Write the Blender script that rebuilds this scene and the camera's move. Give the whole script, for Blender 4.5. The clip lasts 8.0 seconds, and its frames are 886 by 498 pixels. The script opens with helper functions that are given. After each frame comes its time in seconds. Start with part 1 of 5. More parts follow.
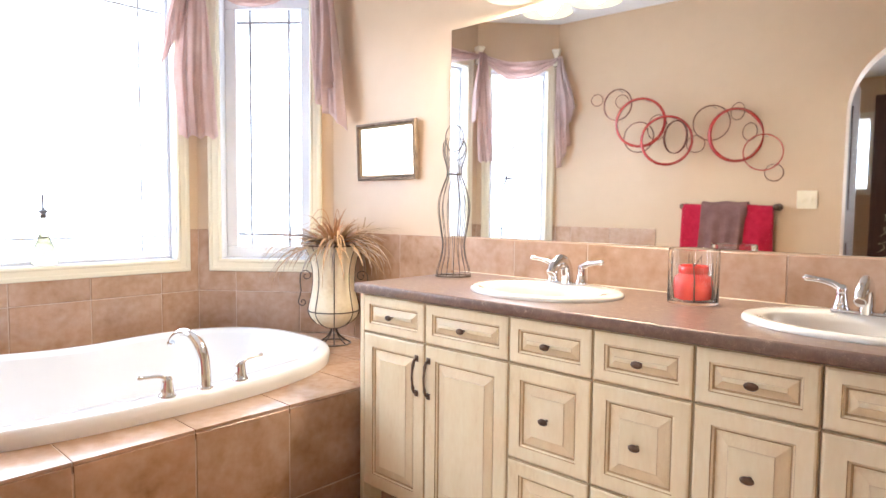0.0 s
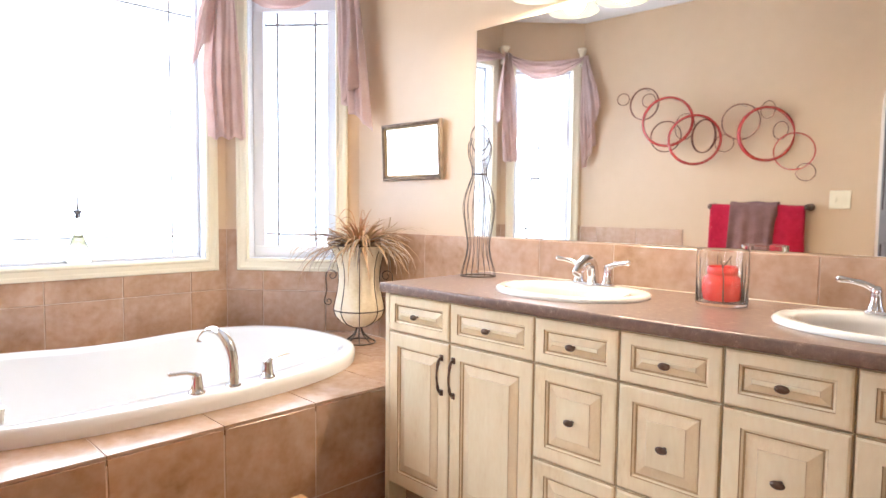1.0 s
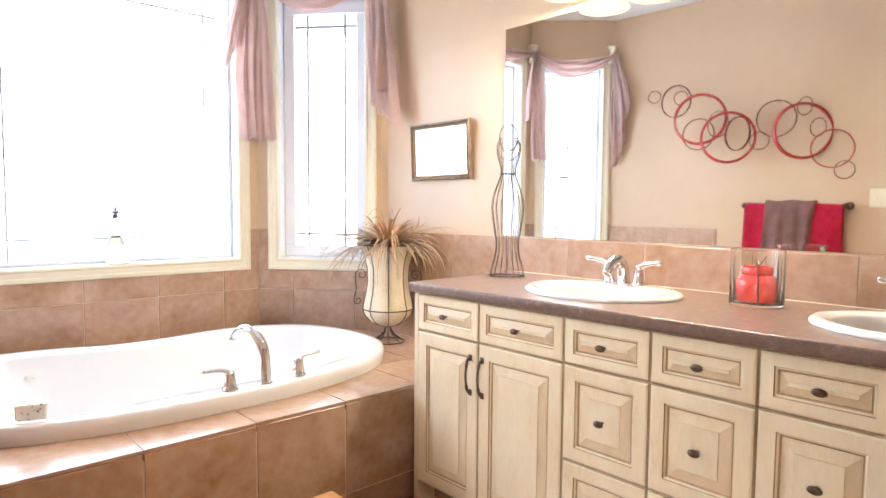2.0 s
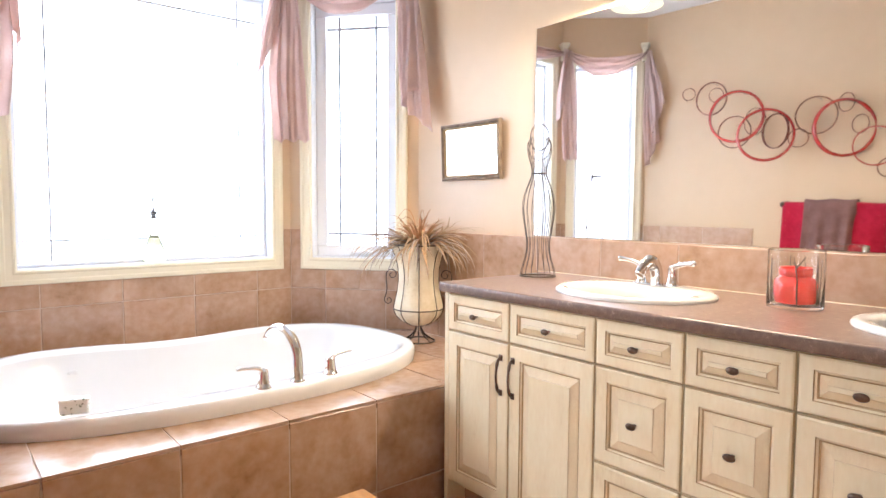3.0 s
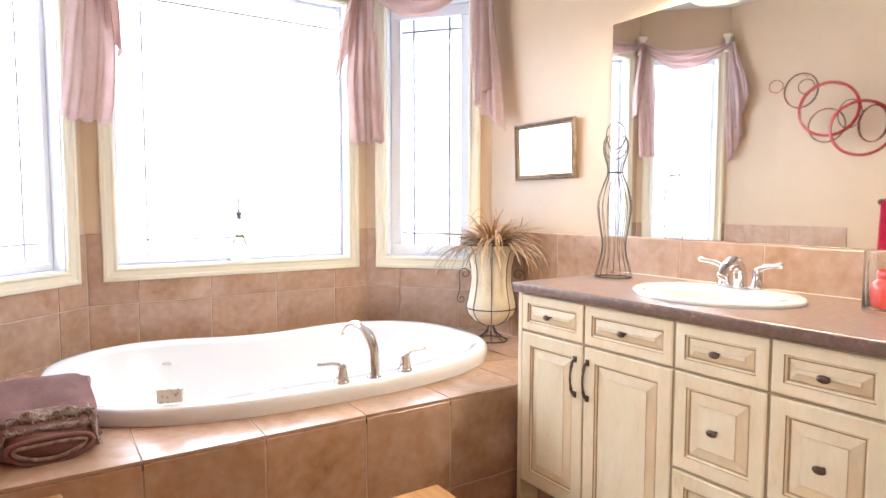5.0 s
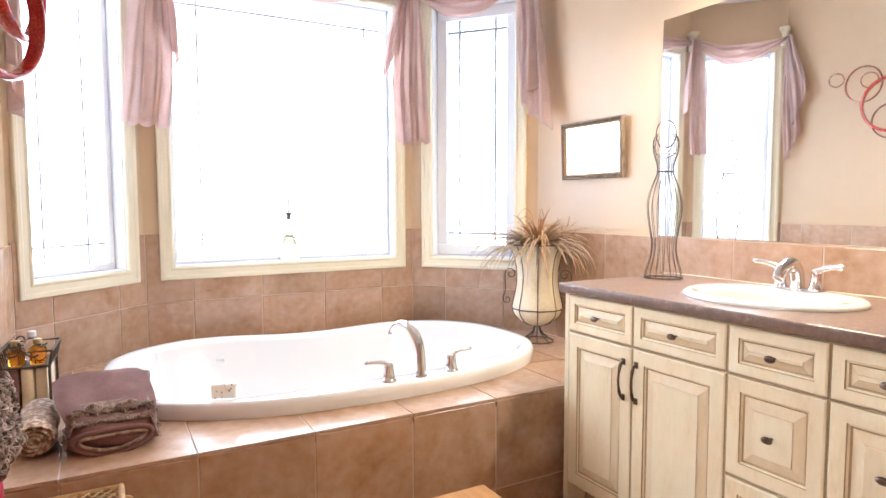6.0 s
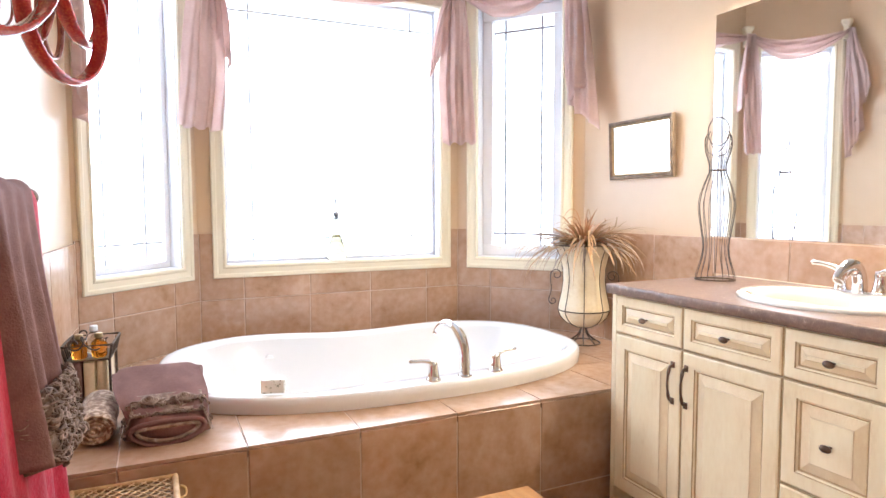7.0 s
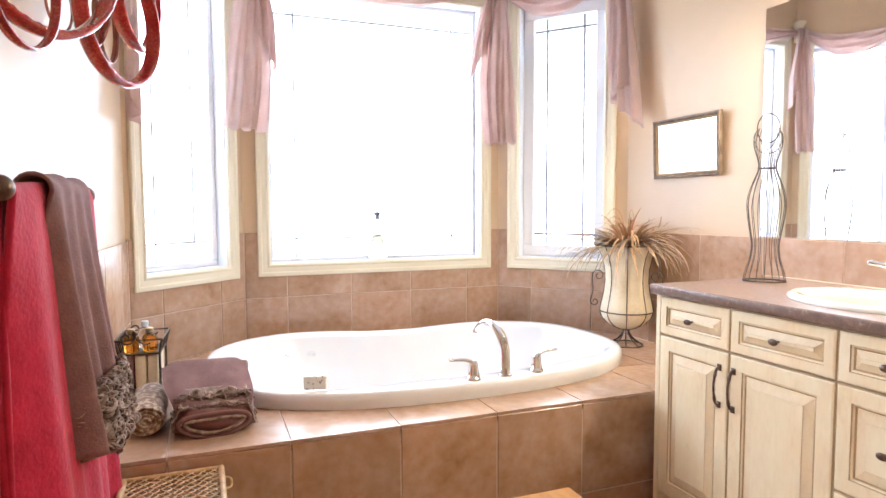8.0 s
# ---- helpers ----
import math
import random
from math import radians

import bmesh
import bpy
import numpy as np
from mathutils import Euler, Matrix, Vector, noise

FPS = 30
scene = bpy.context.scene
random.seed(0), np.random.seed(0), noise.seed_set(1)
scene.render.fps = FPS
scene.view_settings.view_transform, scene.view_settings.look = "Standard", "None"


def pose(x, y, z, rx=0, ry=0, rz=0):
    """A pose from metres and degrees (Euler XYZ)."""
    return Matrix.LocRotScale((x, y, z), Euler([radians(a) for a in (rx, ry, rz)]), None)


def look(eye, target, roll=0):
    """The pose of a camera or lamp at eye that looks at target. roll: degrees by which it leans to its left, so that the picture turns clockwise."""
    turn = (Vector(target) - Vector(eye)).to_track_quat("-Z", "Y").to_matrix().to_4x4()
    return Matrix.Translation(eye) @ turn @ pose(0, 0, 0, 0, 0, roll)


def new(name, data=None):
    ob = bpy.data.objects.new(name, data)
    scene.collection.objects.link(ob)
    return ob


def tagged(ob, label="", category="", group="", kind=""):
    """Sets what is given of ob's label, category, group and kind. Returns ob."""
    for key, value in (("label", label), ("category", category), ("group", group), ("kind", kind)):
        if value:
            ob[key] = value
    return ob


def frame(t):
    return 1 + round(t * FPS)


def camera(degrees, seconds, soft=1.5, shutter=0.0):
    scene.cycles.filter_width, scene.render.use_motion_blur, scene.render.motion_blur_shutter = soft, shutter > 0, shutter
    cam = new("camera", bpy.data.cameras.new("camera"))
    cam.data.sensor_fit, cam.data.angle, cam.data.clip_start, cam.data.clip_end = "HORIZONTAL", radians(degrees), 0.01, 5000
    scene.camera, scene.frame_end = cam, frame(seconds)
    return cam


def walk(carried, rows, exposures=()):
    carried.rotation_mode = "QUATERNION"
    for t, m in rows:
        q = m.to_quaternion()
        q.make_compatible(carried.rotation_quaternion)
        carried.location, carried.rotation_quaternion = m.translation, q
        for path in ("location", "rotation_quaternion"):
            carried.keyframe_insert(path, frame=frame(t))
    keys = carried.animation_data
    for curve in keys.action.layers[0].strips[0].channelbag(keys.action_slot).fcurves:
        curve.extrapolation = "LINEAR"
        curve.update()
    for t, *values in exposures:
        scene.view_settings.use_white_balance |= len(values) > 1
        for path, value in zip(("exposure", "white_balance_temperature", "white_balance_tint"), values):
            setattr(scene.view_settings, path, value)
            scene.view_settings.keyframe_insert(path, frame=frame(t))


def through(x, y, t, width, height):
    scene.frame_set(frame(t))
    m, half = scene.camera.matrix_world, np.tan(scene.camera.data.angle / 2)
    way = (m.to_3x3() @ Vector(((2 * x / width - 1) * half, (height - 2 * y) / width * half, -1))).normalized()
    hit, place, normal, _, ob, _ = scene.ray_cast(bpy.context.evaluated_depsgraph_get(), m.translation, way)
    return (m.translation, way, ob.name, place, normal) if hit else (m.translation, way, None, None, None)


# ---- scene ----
cam = camera(71.05, 8.0)
PATH = [
    (0, pose(1.7863, -2.0339, 1.1322, 86.244, -0.614, 42.632)),
    (0.5, pose(1.7866, -2.0371, 1.1318, 86.240, -0.601, 43.681)),
    (1, pose(1.7861, -2.0409, 1.1314, 86.245, -0.620, 44.822)),
    (1.5, pose(1.7865, -2.0433, 1.1317, 86.207, -0.570, 46.093)),
    (3, pose(1.7881, -2.0475, 1.1337, 86.131, -0.327, 50.191)),
    (3.5, pose(1.7907, -2.0504, 1.1357, 86.072, -0.318, 51.650)),
    (4, pose(1.7927, -2.0563, 1.1390, 86.022, -0.094, 53.113)),
    (4.5, pose(1.7942, -2.0620, 1.1410, 85.964, -0.083, 54.806)),
    (6, pose(1.7986, -2.0750, 1.1457, 85.876, 0.134, 60.821)),
    (6.5, pose(1.7999, -2.0761, 1.1437, 85.929, 0.210, 62.942)),
    (7, pose(1.8009, -2.0755, 1.1400, 86.011, 0.176, 65.000)),
    (7.5, pose(1.8020, -2.0780, 1.1368, 86.093, 0.230, 66.904)),
    (8, pose(1.8020, -2.0802, 1.1303, 86.187, 0.186, 68.654)),
]
# steady exposure, with the white balance a little to the blue side
walk(cam, PATH, exposures=((0.0, 1.29, 6000, 9), (8.0, 1.29, 6000, 9)))

# ---- world and light ----
world = bpy.data.worlds.new("sky")
scene.world = world
world.use_nodes = True
wn = world.node_tree
sky = wn.nodes.new("ShaderNodeTexSky")
sky.sky_type = 'NISHITA'
sky.sun_disc = False
sky.sun_elevation, sky.sun_rotation = radians(43), radians(-87)
wn.nodes["Background"].inputs[1].default_value = 0.12
wn.links.new(sky.outputs[0], wn.nodes["Background"].inputs[0])


def area_lamp(name, m, sx, sy, watts, colour):
    la = bpy.data.lights.new(name, 'AREA')
    la.shape, la.size, la.size_y, la.energy, la.color = 'RECTANGLE', sx, sy, watts, colour
    ob = new(name, la)
    ob.matrix_world = m
    return ob


DAY = (0.76, 0.85, 1.0)
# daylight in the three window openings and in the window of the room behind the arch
area_lamp("window_daylight", look((-1.62, -1.17, 1.55), (0.5, -1.17, 1.2)), 1.15, 1.35, 11.5, DAY)
area_lamp("window_daylight", look((-1.28, -0.10, 1.55), (-0.4, -1.18, 1.3)), 0.42, 1.35, 3.5, DAY)
area_lamp("window_daylight", look((-1.35, -2.25, 1.55), (-0.4, -1.36, 1.3)), 0.42, 1.35, 6.0, DAY)
area_lamp("window_daylight", look((0.40, -5.52, 1.71), (1.3, -2.0, 1.0)), 0.55, 0.6, 2, DAY)
# added fill from an unseen opening, brightening the vanity fronts
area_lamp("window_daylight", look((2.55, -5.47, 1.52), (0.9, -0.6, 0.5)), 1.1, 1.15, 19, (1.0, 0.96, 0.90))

sun_data = bpy.data.lights.new("overcast_sun", 'SUN')
sun_data.energy, sun_data.angle, sun_data.color = 0.7, radians(50), (0.90, 0.94, 1.0)
sun = new("overcast_sun", sun_data)
sun.matrix_world = look((-6.0, -1.0, 6.5), (0.0, -1.3, 0.8))

# ---- materials ----


def ramp(nt, fac, stops):
    r = nt.nodes.new("ShaderNodeValToRGB")
    el = r.color_ramp.elements
    el[0].position, el[0].color = stops[0][0], (*stops[0][1], 1)
    el[1].position, el[1].color = stops[-1][0], (*stops[-1][1], 1)
    for p, c in stops[1:-1]:
        e = el.new(p)
        e.color = (*c, 1)
    nt.links.new(fac, r.inputs[0])
    return r.outputs[0]


def material(name, stops, scale=6.0, rough=0.5, metal=0.0, bump=0.0, bump_scale=80.0, fine=0.35, random_value=0.0,
             stretch=(1, 1, 1), coat=0.0, sheen=0.0, detail=4.0, rough_var=0.06, distortion=0.3):
    """A surface of two scales of noise over a few colours, with fine relief."""
    m = bpy.data.materials.new(name)
    m.use_nodes = True
    nt = m.node_tree
    b = nt.nodes["Principled BSDF"]
    tc = nt.nodes.new("ShaderNodeTexCoord")
    mp = nt.nodes.new("ShaderNodeMapping")
    mp.inputs["Scale"].default_value = stretch
    nt.links.new(tc.outputs["Object"], mp.inputs[0])
    vec = mp.outputs[0]
    info = nt.nodes.new("ShaderNodeObjectInfo")
    if random_value:
        off = nt.nodes.new("ShaderNodeVectorMath")
        off.operation = 'MULTIPLY_ADD'
        comb = nt.nodes.new("ShaderNodeCombineXYZ")
        for k in range(3):
            nt.links.new(info.outputs["Random"], comb.inputs[k])
        off.inputs[1].default_value = (37.0, 51.0, 23.0)
        nt.links.new(comb.outputs[0], off.inputs[0])
        nt.links.new(vec, off.inputs[2])
        vec = off.outputs[0]
    n1 = nt.nodes.new("ShaderNodeTexNoise")
    n1.inputs["Scale"].default_value, n1.inputs["Detail"].default_value = scale, detail
    n1.inputs["Distortion"].default_value = distortion
    n2 = nt.nodes.new("ShaderNodeTexNoise")
    n2.inputs["Scale"].default_value, n2.inputs["Detail"].default_value = scale * 9, 6.0
    for n in (n1, n2):
        nt.links.new(vec, n.inputs["Vector"])
    mix = nt.nodes.new("ShaderNodeMix")
    mix.inputs[0].default_value = fine
    nt.links.new(n1.outputs[0], mix.inputs[2])
    nt.links.new(n2.outputs[0], mix.inputs[3])
    col = ramp(nt, mix.outputs[0], stops)
    if random_value:
        hs = nt.nodes.new("ShaderNodeHueSaturation")
        mr = nt.nodes.new("ShaderNodeMapRange")
        mr.inputs[3].default_value, mr.inputs[4].default_value = 1 - random_value, 1 + random_value
        nt.links.new(info.outputs["Random"], mr.inputs[0])
        nt.links.new(mr.outputs[0], hs.inputs["Value"])
        nt.links.new(col, hs.inputs["Color"])
        col = hs.outputs[0]
    nt.links.new(col, b.inputs["Base Color"])
    rr = nt.nodes.new("ShaderNodeMapRange")
    rr.inputs[3].default_value, rr.inputs[4].default_value = max(0.02, rough - rough_var), min(1, rough + rough_var)
    nt.links.new(n2.outputs[0], rr.inputs[0])
    nt.links.new(rr.outputs[0], b.inputs["Roughness"])
    b.inputs["Metallic"].default_value = metal
    b.inputs["Coat Weight"].default_value = coat
    b.inputs["Coat Roughness"].default_value = 0.08
    b.inputs["Sheen Weight"].default_value = sheen
    if bump:
        n3 = nt.nodes.new("ShaderNodeTexNoise")
        n3.inputs["Scale"].default_value, n3.inputs["Detail"].default_value = bump_scale, 5.0
        nt.links.new(vec, n3.inputs["Vector"])
        bp = nt.nodes.new("ShaderNodeBump")
        bp.inputs["Strength"].default_value, bp.inputs["Distance"].default_value = bump, 0.002
        nt.links.new(n3.outputs[0], bp.inputs["Height"])
        nt.links.new(bp.outputs[0], b.inputs["Normal"])
    return m


def glass(name, colour=(1, 1, 1), rough=0.0, ior=1.45):
    m = bpy.data.materials.new(name)
    m.use_nodes = True
    nt = m.node_tree
    b = nt.nodes["Principled BSDF"]
    b.inputs["Base Color"].default_value = (*colour, 1)
    b.inputs["Roughness"].default_value, b.inputs["IOR"].default_value = rough, ior
    b.inputs["Transmission Weight"].default_value = 1.0
    return m


def glow(name, colour, strength):
    m = bpy.data.materials.new(name)
    m.use_nodes = True
    nt = m.node_tree
    nt.nodes.remove(nt.nodes["Principled BSDF"])
    e = nt.nodes.new("ShaderNodeEmission")
    e.inputs[0].default_value, e.inputs[1].default_value = (*colour, 1), strength
    nt.links.new(e.outputs[0], nt.nodes["Material Output"].inputs[0])
    return m


PAINT = material("wall_paint", [(0.3, (0.61, 0.447, 0.288)), (0.7, (0.66, 0.492, 0.325))], 1.3, 0.34, bump=0.25, bump_scale=160)
CEILING = material("ceiling_paint", [(0.3, (0.80, 0.79, 0.77)), (0.7, (0.85, 0.84, 0.82))], 2.0, 0.8, bump=0.5, bump_scale=90)
TILE = material("ceramic_tile", [(0.26, (0.29, 0.155, 0.08)), (0.40, (0.42, 0.255, 0.155)), (0.56, (0.50, 0.335, 0.235)), (0.72, (0.57, 0.41, 0.305))],
                3.4, 0.24, bump=0.15, bump_scale=30, fine=0.38, random_value=0.07, detail=5, distortion=1.2)
GROUT = material("grout", [(0.3, (0.52, 0.39, 0.29)), (0.7, (0.60, 0.46, 0.36))], 30, 0.9, bump=0.4)
TRIM = material("cream_trim", [(0.3, (0.79, 0.72, 0.55)), (0.7, (0.83, 0.765, 0.60))], 3, 0.35, bump=0.08)
VINYL = material("white_vinyl", [(0.3, (0.83, 0.84, 0.87)), (0.7, (0.87, 0.88, 0.91))], 5, 0.35)
CAME = material("grey_came", [(0.3, (0.34, 0.34, 0.37)), (0.7, (0.42, 0.42, 0.45))], 30, 0.6)
# same leading, paler so the panes' glare is put into its colour
PALE_CAME = material("pale_came", [(0.3, (0.62, 0.62, 0.66)), (0.7, (0.68, 0.68, 0.72))], 30, 0.5)
PANE = glass("window_glass")
DAYLIGHT = glow("bright_overcast_day", (0.84, 0.91, 1.0), 1.6)
ACRYLIC = material("white_acrylic", [(0.3, (0.78, 0.78, 0.785)), (0.7, (0.81, 0.81, 0.815))], 2, 0.14, coat=0.4, rough_var=0.03)
PORCELAIN = material("cream_porcelain", [(0.3, (0.80, 0.77, 0.72)), (0.7, (0.84, 0.81, 0.76))], 3, 0.1, coat=0.5, rough_var=0.03)
CABINET = material("cream_glazed_wood", [(0.22, (0.68, 0.52, 0.30)), (0.42, (0.82, 0.695, 0.465)), (0.68, (0.885, 0.785, 0.565))],
                   4.5, 0.34, bump=0.07, bump_scale=60, fine=0.34, stretch=(2.5, 2.5, 0.7), random_value=0.02)
BEVEL = material("tan_bevel", [(0.3, (0.74, 0.59, 0.37)), (0.7, (0.85, 0.73, 0.50))], 14, 0.38, stretch=(2, 2, 0.7))
SOFT_GLAZE = material("thin_glaze", [(0.3, (0.62, 0.47, 0.28)), (0.7, (0.74, 0.61, 0.41))], 20, 0.45, stretch=(2, 2, 0.7))
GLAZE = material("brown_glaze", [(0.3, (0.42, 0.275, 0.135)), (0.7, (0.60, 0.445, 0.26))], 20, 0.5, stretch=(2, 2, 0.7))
# brown body wood, its colour puts shade into the gaps between fronts
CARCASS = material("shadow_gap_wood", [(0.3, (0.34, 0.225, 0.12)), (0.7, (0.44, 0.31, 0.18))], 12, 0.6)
LAMINATE = material("brown_laminate", [(0.3, (0.155, 0.098, 0.074)), (0.5, (0.20, 0.132, 0.102)), (0.60, (0.245, 0.168, 0.132)), (0.66, (0.46, 0.36, 0.29))],
                    60, 0.30, bump=0.05, bump_scale=200, fine=0.5, coat=0.1)
CHROME = material("chrome", [(0.3, (0.74, 0.74, 0.75)), (0.7, (0.80, 0.80, 0.81))], 20, 0.06, metal=1.0, rough_var=0.03)
BRONZE = material("dark_bronze", [(0.3, (0.09, 0.06, 0.045)), (0.7, (0.22, 0.15, 0.11))], 60, 0.30, metal=0.85)
IRON = material("dark_wire", [(0.3, (0.065, 0.05, 0.04)), (0.7, (0.13, 0.10, 0.08))], 60, 0.45, metal=0.7)
MIRROR = material("mirror_silver", [(0.3, (0.90, 0.90, 0.89)), (0.7, (0.92, 0.92, 0.91))], 1, 0.02, metal=1.0, rough_var=0.0)
FLOOR = material("floor_tile", [(0.3, (0.30, 0.13, 0.055)), (0.5, (0.40, 0.20, 0.095)), (0.7, (0.48, 0.27, 0.14))], 4, 0.35, bump=0.2, random_value=0.08)

# ---- mesh tools ----


def finish(name, bm, mat, smooth=False, parent=None, label=""):
    bmesh.ops.recalc_face_normals(bm, faces=bm.faces)
    me = bpy.data.meshes.new(name)
    bm.to_mesh(me)
    bm.free()
    for m in (mat if isinstance(mat, (list, tuple)) else [mat]):
        me.materials.append(m)
    if smooth:
        me.shade_smooth()
        if smooth != 1:
            me.set_sharp_from_angle(angle=radians(smooth))
    ob = new(name, me)
    if parent:
        ob.parent = parent
    if label:
        ob["label"] = label
    return ob


def part(name, bm, mat, parent, label="", smooth=False):
    return finish(name, bm, mat, smooth, parent, label)


def thing(name, label, category, group="", kind="", at=(0, 0, 0), turn=0):
    ob = new(name)
    ob.empty_display_size = 0.05
    ob.matrix_world = pose(*at, 0, 0, turn)
    return tagged(ob, label, category, group, kind)


def box(bm, lo, hi, bevel=0.0, m=None, segments=2):
    vs = [bm.verts.new((x, y, z)) for x in (lo[0], hi[0]) for y in (lo[1], hi[1]) for z in (lo[2], hi[2])]
    fs = [bm.faces.new([vs[i] for i in f]) for f in ((0, 1, 3, 2), (4, 6, 7, 5), (0, 4, 5, 1), (2, 3, 7, 6), (0, 2, 6, 4), (1, 5, 7, 3))]
    if bevel:
        es = list({e for f in fs for e in f.edges})
        r = bmesh.ops.bevel(bm, geom=es, offset=bevel, segments=segments, affect='EDGES', profile=0.5)
        vs = [v for v in vs if v.is_valid] + r["verts"]
    if m is not None:
        bmesh.ops.transform(bm, matrix=m, verts=list(set(v for v in vs if v.is_valid)))
    return bm


def boxed(lo, hi, bevel=0.0):
    return box(bmesh.new(), lo, hi, bevel)


def loft(bm, rings, close=True, cap0=False, cap1=False, mats=None):
    """Joins rings of equal length with quads."""
    rows = [[bm.verts.new(p) for p in r] for r in rings]
    n = len(rows[0])
    for k, (a, b) in enumerate(zip(rows, rows[1:])):
        for i in range(n if close else n - 1):
            f = bm.faces.new((a[i], a[(i + 1) % n], b[(i + 1) % n], b[i]))
            if mats:
                f.material_index = mats[k]
    if cap0:
        bm.faces.new(rows[0])
    if cap1:
        f = bm.faces.new(rows[-1])
        if mats:
            f.material_index = mats[-1]
    return bm


def lathe(bm, profile, n=24, sx=1.0, sy=1.0, at=(0, 0, 0), cap0=True, cap1=True):
    rings = [[(at[0] + r * sx * math.cos(2 * math.pi * i / n), at[1] + r * sy * math.sin(2 * math.pi * i / n), at[2] + z) for i in range(n)] for r, z in profile]
    return loft(bm, rings, True, cap0, cap1)


def smooth_path(pts, steps=6, closed=False):
    """A Catmull-Rom line through the points."""
    P = [Vector(p) for p in pts]
    n = len(P)
    out = []
    for i in range(n if closed else n - 1):
        p0 = P[(i - 1) % n] if closed or i > 0 else P[0]
        p1, p2 = P[i], P[(i + 1) % n]
        p3 = P[(i + 2) % n] if closed or i + 2 < n else P[-1]
        for s in range(steps):
            t = s / steps
            out.append(0.5 * ((2 * p1) + (p2 - p0) * t + (2 * p0 - 5 * p1 + 4 * p2 - p3) * t * t + (3 * p1 - p0 - 3 * p2 + p3) * t ** 3))
    if not closed:
        out.append(P[-1])
    return out


def tube(bm, pts, radius, sides=6, closed=False, flat=1.0):
    """Sweeps a round section along the points; radius may be a list."""
    P = [Vector(p) for p in pts]
    n = len(P)
    rad = radius if isinstance(radius, (list, tuple)) else [radius] * n
    prev = None
    rings = []
    for i in range(n):
        a = P[(i - 1) % n] if closed or i else P[0]
        b = P[(i + 1) % n] if closed or i + 1 < n else P[-1]
        d = (b - a).normalized() if (b - a).length > 1e-9 else Vector((0, 0, 1))
        if prev is None:
            up = Vector((0, 0, 1)) if abs(d.z) < 0.9 else Vector((1, 0, 0))
            u = d.cross(up).normalized()
        else:
            u = (prev - d * prev.dot(d)).normalized()
        prev = u
        v = d.cross(u)
        rings.append([P[i] + rad[i] * (math.cos(2 * math.pi * k / sides) * u + flat * math.sin(2 * math.pi * k / sides) * v) for k in range(sides)])
    if closed:
        rings.append(rings[0])
    return loft(bm, rings, True, not closed, not closed)


def prism(bm, poly, depth, m, chamfer=0.0):
    """A flat outline (u, v) raised along the third axis to depth, set by the matrix m; its front edges are chamfered."""
    a = [bm.verts.new((u, v, 0)) for u, v in poly]
    b = [bm.verts.new((u, v, depth)) for u, v in poly]
    n = len(poly)
    bm.faces.new(a)
    top = bm.faces.new(b)
    for i in range(n):
        bm.faces.new((a[i], a[(i + 1) % n], b[(i + 1) % n], b[i]))
    vs = a + b
    if chamfer:
        r = bmesh.ops.bevel(bm, geom=list(top.edges), offset=chamfer, segments=1, affect='EDGES')
        vs = [v for v in vs if v.is_valid] + r["verts"]
    bmesh.ops.transform(bm, matrix=m, verts=list(set(v for v in vs if v.is_valid)))
    return bm


def wall_matrix(a, b):
    """u along the wall from a to b, v up, the third axis to the left of a->b (into the room)."""
    a, b = Vector((*a, 0)), Vector((*b, 0))
    u = (b - a).normalized()
    n = Vector((0, 0, 1)).cross(u)
    return Matrix(((u.x, 0, n.x, a.x), (u.y, 0, n.y, a.y), (0, 1, 0, 0), (0, 0, 0, 1))), (b - a).length

# ---- structure: plan of the room, anticlockwise ----
H = 2.62                       # ceiling
DECK, TILE_TOP, TILE_ROW = 0.459, 1.008, 0.676
P_VAN, P_R, P_RC, P_LC, P_L, P_END = (3.3, 0.0), (-0.876, 0.0), (-1.446, -0.468), (-1.446, -1.883), (-0.998, -2.365), (3.3, -2.567)
THICK = 0.14


def wall(name, a, b, outline, hole=None, label="painted beige plaster wall"):
    """A wall from a to b; outline is (u, z) points, hole a rectangle (u0, z0, u1, z1) that goes through it."""
    m, length = wall_matrix(a, b)
    back = m @ Matrix.Translation((0, 0, -THICK))
    bm = bmesh.new()
    if hole:
        u0, z0, u1, z1 = hole
        for p in (((0, 0), (u0, 0), (u0, H), (0, H)), ((u1, 0), (length, 0), (length, H), (u1, H)),
                  ((u0, 0), (u1, 0), (u1, z0), (u0, z0)), ((u0, z1), (u1, z1), (u1, H), (u0, H))):
            prism(bm, p, THICK, back)
        bmesh.ops.remove_doubles(bm, verts=bm.verts, dist=1e-5)
        seen = {}
        for f in bm.faces:
            seen.setdefault(tuple(round(c, 4) for c in f.calc_center_median()), []).append(f)
        bmesh.ops.delete(bm, geom=[f for fs in seen.values() if len(fs) > 1 for f in fs], context='FACES_ONLY')
    else:
        prism(bm, outline(length), THICK, back)
    ob = finish(name, bm, PAINT)
    return tagged(ob, label, "wall", kind="structure")


def plain(length):
    return [(0, 0), (length, 0), (length, H), (0, H)]


def arched(length):
    c, r, spring = 2.45, 0.45, 1.745
    arc = [(c - r * math.cos(math.pi * i / 24), spring + r * math.sin(math.pi * i / 24)) for i in range(25)]
    return [(0, 0), (c - r, 0), *arc, (c + r, 0), (length, 0), (length, H), (0, H)]


